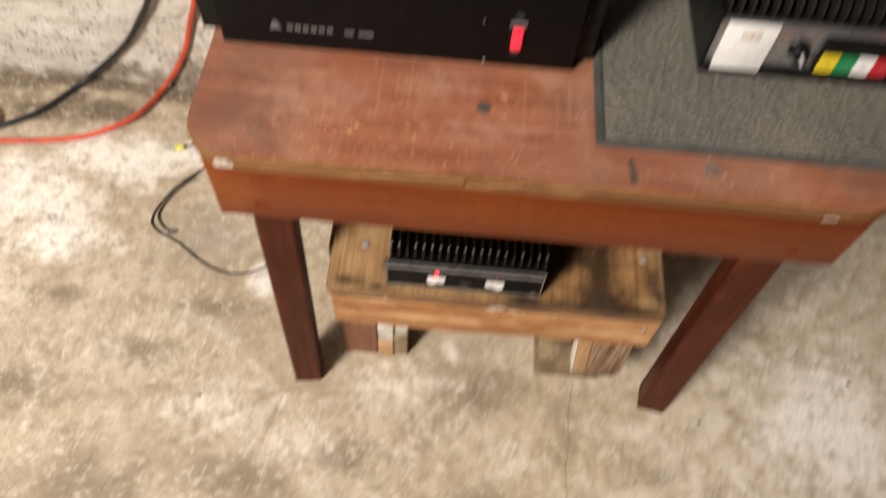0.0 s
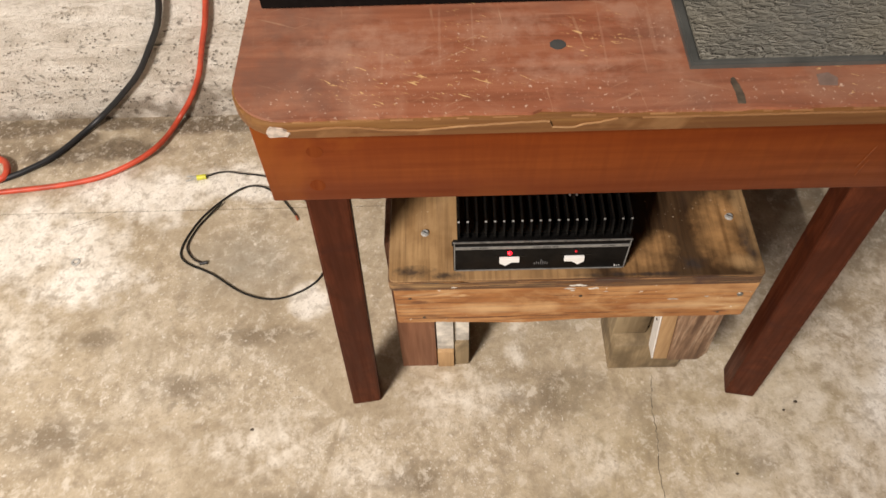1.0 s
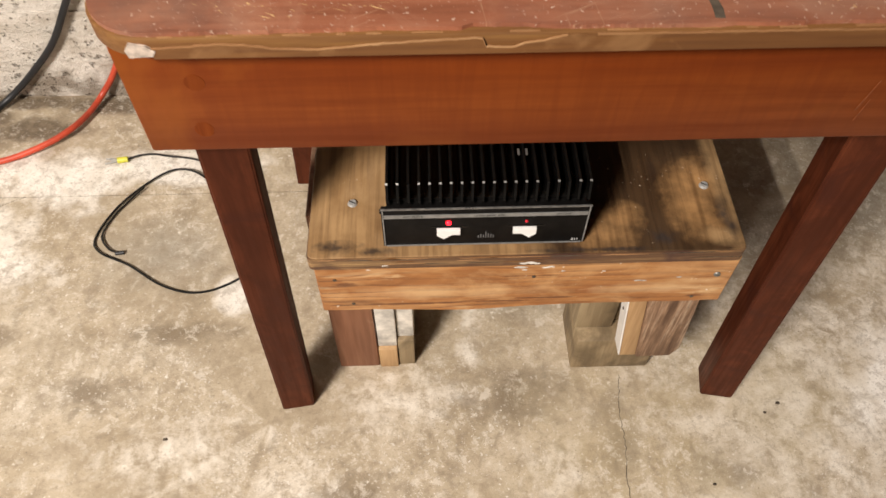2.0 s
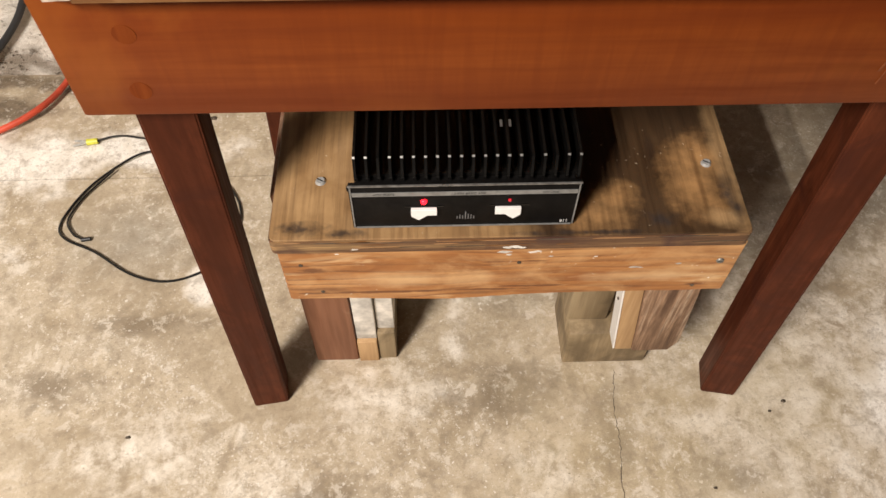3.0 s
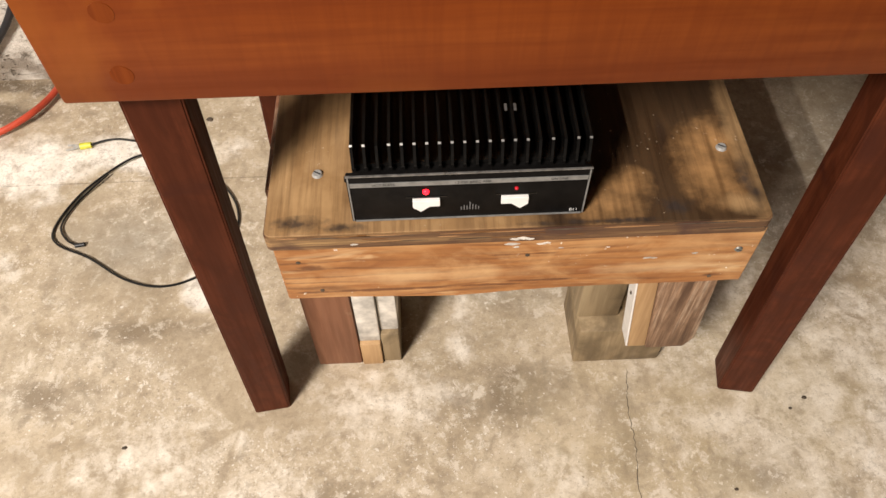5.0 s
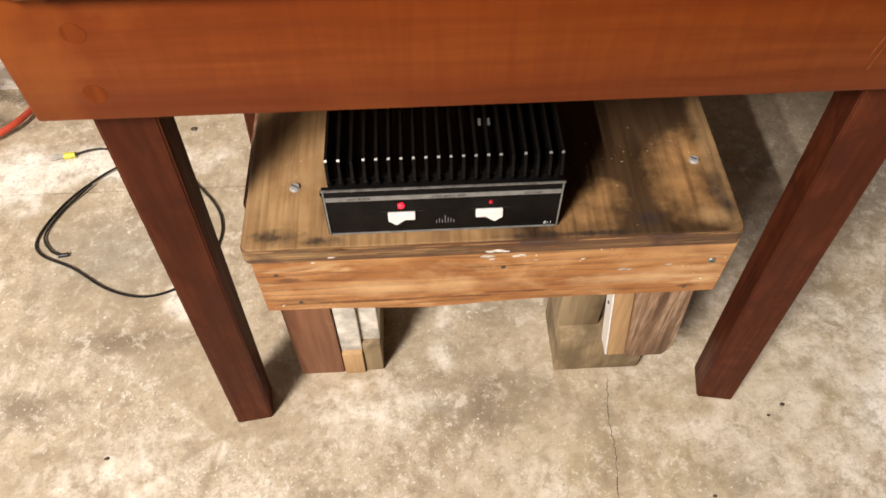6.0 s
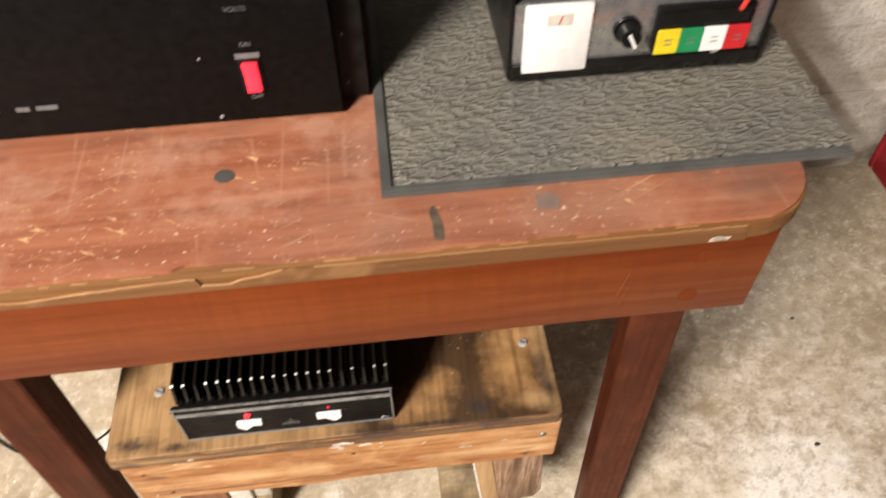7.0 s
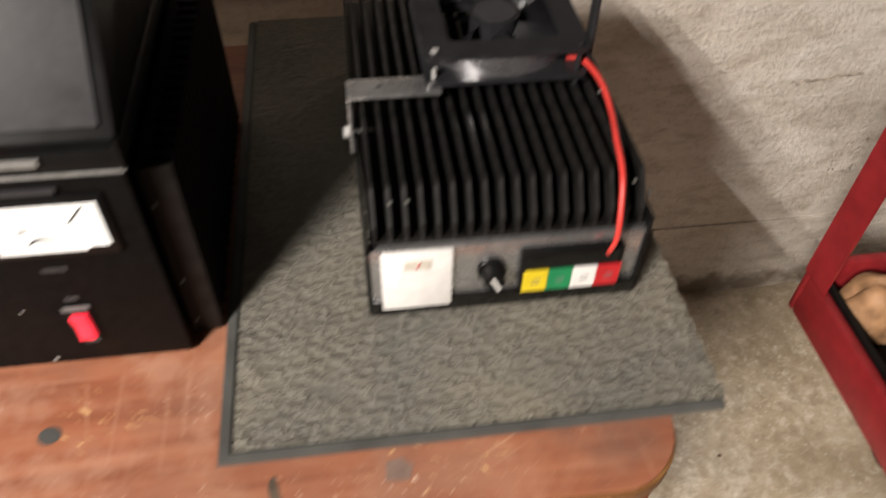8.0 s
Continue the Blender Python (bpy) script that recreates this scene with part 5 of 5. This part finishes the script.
# ---- low stool under the table ----
def build_stool():
    zt = 0.3965
    stool = thing("stool", (0.34, 0.16, 0), "low stool knocked together from stained plywood and scrap timber", "stool")
    top = prism(bmesh.new(), rounded(0.109, 0.5735, 0.016, 0.315, 0.007, 4), "z", 0.3765, zt - 0.0022)
    part("board_core", top, STOOL_EDGE, stool, "dark grimy plywood edge")
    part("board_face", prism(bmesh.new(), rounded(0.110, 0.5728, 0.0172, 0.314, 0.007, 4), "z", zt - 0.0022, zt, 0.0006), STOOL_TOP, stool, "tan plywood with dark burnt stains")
    # sawn front board with a waving lower edge
    xs = [0.114 + (0.5745 - 0.114) * i / 60 for i in range(61)]
    low = [(x, 0.2862 - 0.0058 * math.exp(-((x - 0.275) / 0.062) ** 2) + 0.0012 * noise.noise((x * 22, 0, 3)) + 0.0006 * noise.noise((x * 90, 5, 3)) + 0.0025 * min(1, max(0, (x - 0.30) / 0.12))) for x in xs]
    bm = prism(bmesh.new(), low + [(0.5745, 0.3762), (0.114, 0.3762)], "y", 0.0185, 0.0560)
    bmesh.ops.bevel(bm, geom=[e for e in bm.edges if max(v.co.y for v in e.verts) < 0.03], offset=0.0018, segments=2, affect="EDGES")
    part("front_board", bm, PINE, stool, "orange pine board with waving lower edge", True)
    part("back_board", boxed(0.114, 0.5745, 0.262, 0.300, 0.288, 0.3762, bevel=0.002), PINE, stool, "", True)
    # left foot: a plank and two stub blocks with painted offcuts
    part("plank", boxed(0.100, 0.1590, 0.088, 0.262, 0.0, 0.3762, bevel=0.0025), PLANK_RED, stool, "red-brown plank", True)
    part("block", boxed(0.1605, 0.1880, 0.086, 0.20, 0.0, 0.0560, bevel=0.002), PLANK_RAW, stool, "raw sawn block", True)
    part("offcut", boxed(0.1605, 0.1880, 0.092, 0.20, 0.0564, 0.3762, bevel=0.0015), OLD_WHITE, stool, "chipped white painted offcut", True)
    part("block", boxed(0.1892, 0.2130, 0.090, 0.20, 0.0, 0.0740, bevel=0.002), BLOCK_WOOD, stool, "greenish sawn block end", True)
    part("offcut", boxed(0.1892, 0.2130, 0.098, 0.20, 0.0744, 0.3762, bevel=0.0015), OLD_WHITE, stool, "", True)
    # right foot
    part("block", boxed(0.4480, 0.5650, 0.076, 0.17, 0.0, 0.0850, bevel=0.003), BLOCK_WOOD, stool, "greenish low block", True)
    part("post", boxed(0.4450, 0.5000, 0.098, 0.24, 0.0855, 0.3762, bevel=0.0025), BLOCK_WOOD, stool, "greenish post", True)
    part("post", boxed(0.5015, 0.5650, 0.110, 0.24, 0.0855, 0.3762, bevel=0.0025), BLOCK_WOOD, stool, "", True)
    def splayed(bm, out):
        for v in bm.verts:
            v.co.x += out * (0.286 - v.co.z) / 0.19
        return bm
    part("painted_edge", splayed(boxed(0.4790, 0.4812, 0.0485, 0.074, 0.0960, 0.3762, bevel=0.0006), 0.020), CLEAN_WHITE, stool, "white painted board edge")
    part("nail", rod(bmesh.new(), (0.4872, 0.060, 0.205), (0.4862, 0.060, 0.205), 0.0022, 8), GRIT, stool, "rusty nail head")
    part("hanging_board", splayed(boxed(0.4814, 0.5035, 0.0480, 0.075, 0.0950, 0.2860, bevel=0.0015), 0.020), PLANK_RAW, stool, "raw short board behind the front board", True)
    bm = prism(bmesh.new(), [(0.5050, 0.0955), (0.5520, 0.0955), (0.5640, 0.118), (0.5690, 0.286), (0.5050, 0.286)], "y", 0.0450, 0.0745, 0.0015)
    part("hanging_board", splayed(bm, 0.018), PLANK_GREY, stool, "weathered grey-brown board with deep grain", True)
    nick = random.Random(21)
    for k in range(22):
        x = nick.uniform(0.12, 0.55)
        w, h = nick.uniform(0.015, 0.07), nick.uniform(0.0004, 0.0010)
        z = nick.choice((0.3925, 0.3935, 0.3885, 0.3840))
        pts = [(x, z), (x + w * 0.5, z - h * 0.6), (x + w, z), (x + w * 0.7, z + h), (x + w * 0.2, z + h * 0.7)]
        part("worn_nick", prism(bmesh.new(), pts, "y", 0.0156, 0.0170), (TORN, GRIT, OPEN_PLY)[k % 3], stool, "worn nick in the plywood edge")
    for x, y in ((0.155, 0.089), (0.546, 0.104)):
        screw_head("screw", (x, y, zt), (0, 0, 1), 0.0055, stool)
    screw_head("screw", (0.556, 0.0188, 0.346), (0, -1, 0), 0.0042, stool, OLD_ZINC)
    for x, z in ((0.134, 0.352), (0.150, 0.302), (0.540, 0.300), (0.352, 0.350)):
        part("nail", rod(bmesh.new(), (x, 0.0188, z), (x, 0.0179, z), 0.0022, 10), GRIT, stool, "rusty nail head")
    rng = random.Random(4)
    for x, z, r in ((0.338, 0.3800, 0.0028), (0.345, 0.3812, 0.0036), (0.352, 0.3795, 0.0022), (0.336, 0.3690, 0.0040), (0.341, 0.3640, 0.0020), (0.364, 0.3675, 0.0030), (0.369, 0.3690, 0.0022), (0.383, 0.3600, 0.0014), (0.172, 0.3705, 0.0012), (0.190, 0.3815, 0.0020), (0.470, 0.3370, 0.0026), (0.476, 0.3365, 0.0020), (0.515, 0.3420, 0.0020), (0.428, 0.3580, 0.0013)):
        y = 0.0160 if z > 0.376 else 0.0186
        pts = [(x + r * (1.5 + rng.uniform(-0.4, 0.5)) * math.cos(t * 0.698), z + r * (0.5 + rng.uniform(-0.15, 0.2)) * math.sin(t * 0.698)) for t in range(9)]
        part("paint_drip", prism(bmesh.new(), pts, "y", y - 0.0004, y + 0.001), OLD_WHITE, stool, "white paint splash")
    return stool


build_stool()


# ---- cables on the wall and floor ----
single("black_cable", hose(bmesh.new(), [(-0.20, 0.668, 0.92), (-0.268, 0.672, 0.56), (-0.318, 0.676, 0.375), (-0.349, 0.679, 0.275), (-0.392, 0.680, 0.202), (-0.438, 0.681, 0.136), (-0.497, 0.681, 0.075), (-0.556, 0.674, 0.024), (-0.593, 0.643, 0.0085), (-0.632, 0.588, 0.0080), (-0.672, 0.553, 0.0080), (-0.743, 0.515, 0.0080), (-0.92, 0.46, 0.0080), (-1.2, 0.40, 0.0080)], 0.0062, 14), RUBBER, "thick black rubber cable curving from wall to floor", "cable", smooth=True)
single("orange_cable", hose(bmesh.new(), [(-0.17, 0.682, 0.90), (-0.212, 0.682, 0.52), (-0.240, 0.683, 0.36), (-0.263, 0.684, 0.271), (-0.290, 0.684, 0.200), (-0.317, 0.684, 0.129), (-0.352, 0.683, 0.065), (-0.386, 0.672, 0.022), (-0.405, 0.630, 0.014), (-0.428, 0.583, 0.017), (-0.470, 0.548, 0.013), (-0.530, 0.520, 0.0075), (-0.606, 0.502, 0.0068), (-0.725, 0.488, 0.0066), (-0.90, 0.470, 0.0066), (-1.05, 0.44, 0.0066)], 0.0057, 14), ORANGE, "orange extension cable running down wall onto concrete floor", "cable", smooth=True)
single("orange_cable", hose(bmesh.new(), [(-1.05, 0.52, 0.0075), (-0.88, 0.535, 0.0075), (-0.775, 0.515, 0.0075), (-0.728, 0.520, 0.012), (-0.725, 0.548, 0.014), (-0.758, 0.578, 0.0075), (-0.86, 0.60, 0.0075), (-1.0, 0.62, 0.0075)], 0.0070, 12), ORANGE, "loop of orange extension cable on concrete floor", "cable", smooth=True)
LOOP = [(-0.310, 0.517, 0.006), (-0.288, 0.524, 0.008), (-0.264, 0.526, 0.008), (-0.240, 0.522, 0.007), (-0.182, 0.513, 0.004), (-0.130, 0.483, 0.003), (-0.082, 0.427, 0.003), (-0.061, 0.400, 0.003), (-0.046, 0.369, 0.003), (-0.042, 0.330, 0.003), (-0.058, 0.270, 0.003), (-0.097, 0.238, 0.003), (-0.145, 0.226, 0.003), (-0.200, 0.242, 0.003), (-0.261, 0.283, 0.003), (-0.317, 0.312, 0.003), (-0.329, 0.345, 0.003), (-0.305, 0.409, 0.003), (-0.262, 0.459, 0.006), (-0.222, 0.484, 0.010), (-0.185, 0.482, 0.009), (-0.150, 0.458, 0.004), (-0.116, 0.414, 0.003)]
wire = thing("thin_wire", (-0.2, 0.35, 0), "thin black wire loop with yellow fork terminal on concrete", "wire")
part("strand", hose(bmesh.new(), LOOP, 0.0019, 8), WIRE_BLACK, wire, "", True)
part("strand", hose(bmesh.new(), [(-0.286, 0.308, 0.004), (-0.304, 0.319, 0.004), (-0.319, 0.346, 0.004), (-0.308, 0.386, 0.004), (-0.290, 0.416, 0.005), (-0.266, 0.447, 0.008)], 0.0017, 8), WIRE_BLACK, wire, "", True)
part("plug", rod(bmesh.new(), (-0.288, 0.307, 0.0036), (-0.274, 0.309, 0.0036), 0.0034, 12), RUBBER, wire, "small black plug", True)
part("sleeve", rod(bmesh.new(), (-0.310, 0.517, 0.006), (-0.328, 0.514, 0.006), 0.0052, 14, 0.0058), TERMINAL, wire, "yellow crimp sleeve", True)
fork = prism(bmesh.new(), [(x - 0.012, y + 0.004) for x, y in [(-0.316, 0.5125), (-0.326, 0.515), (-0.338, 0.5155), (-0.338, 0.5125), (-0.327, 0.511), (-0.327, 0.507), (-0.338, 0.5035), (-0.337, 0.5005), (-0.325, 0.504), (-0.316, 0.5075)]], "z", 0.0052, 0.0068)
part("fork", fork, STEEL, wire, "tinned fork terminal")
part("tip", rod(bmesh.new(), (-0.116, 0.414, 0.003), (-0.112, 0.404, 0.003), 0.0022, 8), plain("copper_tip", (0.5, 0.16, 0.08), 0.4, 0.8), wire, "bare copper tip")


# ---- red cart beside the table ----
def build_cart():
    cart = thing("shop_cart", (1.47, 0.10, 0), "red enamelled steel shop cart with low tray beside the table", "cart")
    x0, x1, y0, y1, zr, w, cut = 1.190, 1.765, -0.30, 0.480, 0.315, 0.018, 0.008
    low = zr - 0.080
    for x in (x0, x1 - w):
        part("rail", boxed(x, x + w, y0 + w + 0.0005, y1 - w - 0.0005, low, zr, bevel=0.005), RED_PAINT, cart, "red steel rail", True)
    for y in (y0, y1 - w):
        part("rail", boxed(x0 + w + 0.0005, x1 - w - 0.0005, y, y + w, low, zr + 0.024, bevel=0.005), RED_PAINT, cart, "", True)
    for cx, sx in ((x0, 1), (x1, -1)):
        for cy, sy in ((y0, 1), (y1, -1)):
            block = [(cx + sx * cut, cy), (cx + sx * w, cy), (cx + sx * w, cy + sy * w), (cx, cy + sy * w), (cx, cy + sy * cut)]
            part("corner", prism(bmesh.new(), block if sx * sy > 0 else block[::-1], "z", low, zr, 0.003), RED_PAINT, cart, "", True)
            angle = [(cx + sx * 0.002, cy + sy * 0.002), (cx + sx * 0.030, cy + sy * 0.002), (cx + sx * 0.030, cy + sy * 0.007), (cx + sx * 0.007, cy + sy * 0.007), (cx + sx * 0.007, cy + sy * 0.056), (cx + sx * 0.002, cy + sy * 0.056)]
            part("post", prism(bmesh.new(), angle if sx * sy > 0 else angle[::-1], "z", zr + 0.0005, 0.90), RED_PAINT, cart, "red steel angle-iron corner post")
    for y in (y0, y1 - w):
        part("top_rail", boxed(x0 + 0.052, x1 - 0.052, y, y + w, 0.86, 0.90, bevel=0.006), RED_PAINT, cart, "", True)
    for x in (x0, x1 - w):
        part("top_rail", boxed(x, x + w, y0 + 0.052, y1 - 0.052, 0.86, 0.90, bevel=0.006), RED_PAINT, cart, "", True)
    part("tray", boxed(x0 + w + 0.001, x1 - w - 0.001, y0 + w + 0.001, y1 - w - 0.001, low + 0.008, low + 0.016), BLACK_PLASTIC, cart, "black tray liner")
    for x in (x0 + w + 0.001, x1 - w - 0.009):
        part("liner", boxed(x, x + 0.008, y0 + w + 0.001, y1 - w - 0.001, low + 0.0165, zr + 0.006, bevel=0.001), BLACK_PLASTIC, cart)
    for x in (x0 + 0.18, x1 - 0.18):
        for y in (y0 + 0.10, y1 - 0.17):
            caster = part("caster", boxed(x - 0.016, x + 0.016, y - 0.02, y + 0.02, 0.085, low - 0.0005, bevel=0.003), BLACK_PANEL, cart, "black swivel caster", True)
            part("wheel", rod(bmesh.new(), (x - 0.013, y - 0.012, 0.045), (x + 0.013, y - 0.012, 0.045), 0.045, 28), RUBBER, caster, "", True)
    return cart


build_cart()


def lump(cx, cy, z0, rx, ry, rz, seed, creases=0.12):
    bm = bmesh.new()
    bmesh.ops.create_icosphere(bm, subdivisions=4, radius=1.0)
    for v in bm.verts:
        n = v.co.normalized()
        f = 1 + 0.14 * noise.noise(n * 1.7 + Vector((seed, 0, 0))) - creases * abs(math.sin(3.2 * n.y + 1.6 * n.x + seed)) ** 8
        v.co = Vector((cx + rx * n.x * f, cy + ry * n.y * f, z0 + rz * max(0.0, 0.5 + 0.7 * n.z * f)))
    return bm


zc = 0.2512
single("leather_bag", lump(1.275, 0.402, zc, 0.058, 0.050, 0.095, 2.0), TAN, "creased tan leather bag lying in the cart tray", "bag", smooth=True)
single("dark_cloth", lump(1.31, 0.235, zc, 0.080, 0.10, 0.055, 5.0, 0.2), DARK_CLOTH, "crumpled dark blue cloth in the cart tray", "cloth", smooth=True)


# ---- debris on the floor ----
def crumb(x, y, r, seed, label, flat=0.5):
    bm = bmesh.new()
    bmesh.ops.create_icosphere(bm, subdivisions=2, radius=1.0)
    for v in bm.verts:
        f = 1 + 0.5 * noise.noise(v.co * 1.6 + Vector((seed, seed, 0)))
        v.co = Vector((x + v.co.x * r * 0.75 * f, y + v.co.y * r * 0.5 * f, max(0.0003, r * 0.6 * flat * (0.8 + v.co.z * f))))
    return single("debris", bm, GRIT, label, "debris", group="grit on the floor")


for i, (x, y, r) in enumerate(((-0.118, 0.571, 0.0085), (-0.147, -0.020, 0.0045), (0.627, -0.107, 0.0035), (1.093, 0.340, 0.005), (1.037, 0.110, 0.006), (0.749, 0.010, 0.0045), (0.726, -0.004, 0.0035), (0.113, 0.215, 0.004))):
    crumb(x, y, r, i * 1.7, "small dark crumb of grit lying on the concrete")
ring = bmesh.new()
loops = []
for r, z in ((0.0085, 0.0003), (0.0085, 0.0016), (0.0042, 0.0016), (0.0042, 0.0003)):
    loops.append([ring.verts.new((-0.528 + r * math.cos(t * math.pi / 12), 0.3185 + r * math.sin(t * math.pi / 12), z)) for t in range(24)])
for k in range(4):
    for t in range(24):
        ring.faces.new((loops[k][t], loops[k][(t + 1) % 24], loops[(k + 1) % 4][(t + 1) % 24], loops[(k + 1) % 4][t]))
single("washer", ring, STEEL, "small grey steel washer lying on the concrete", "washer")
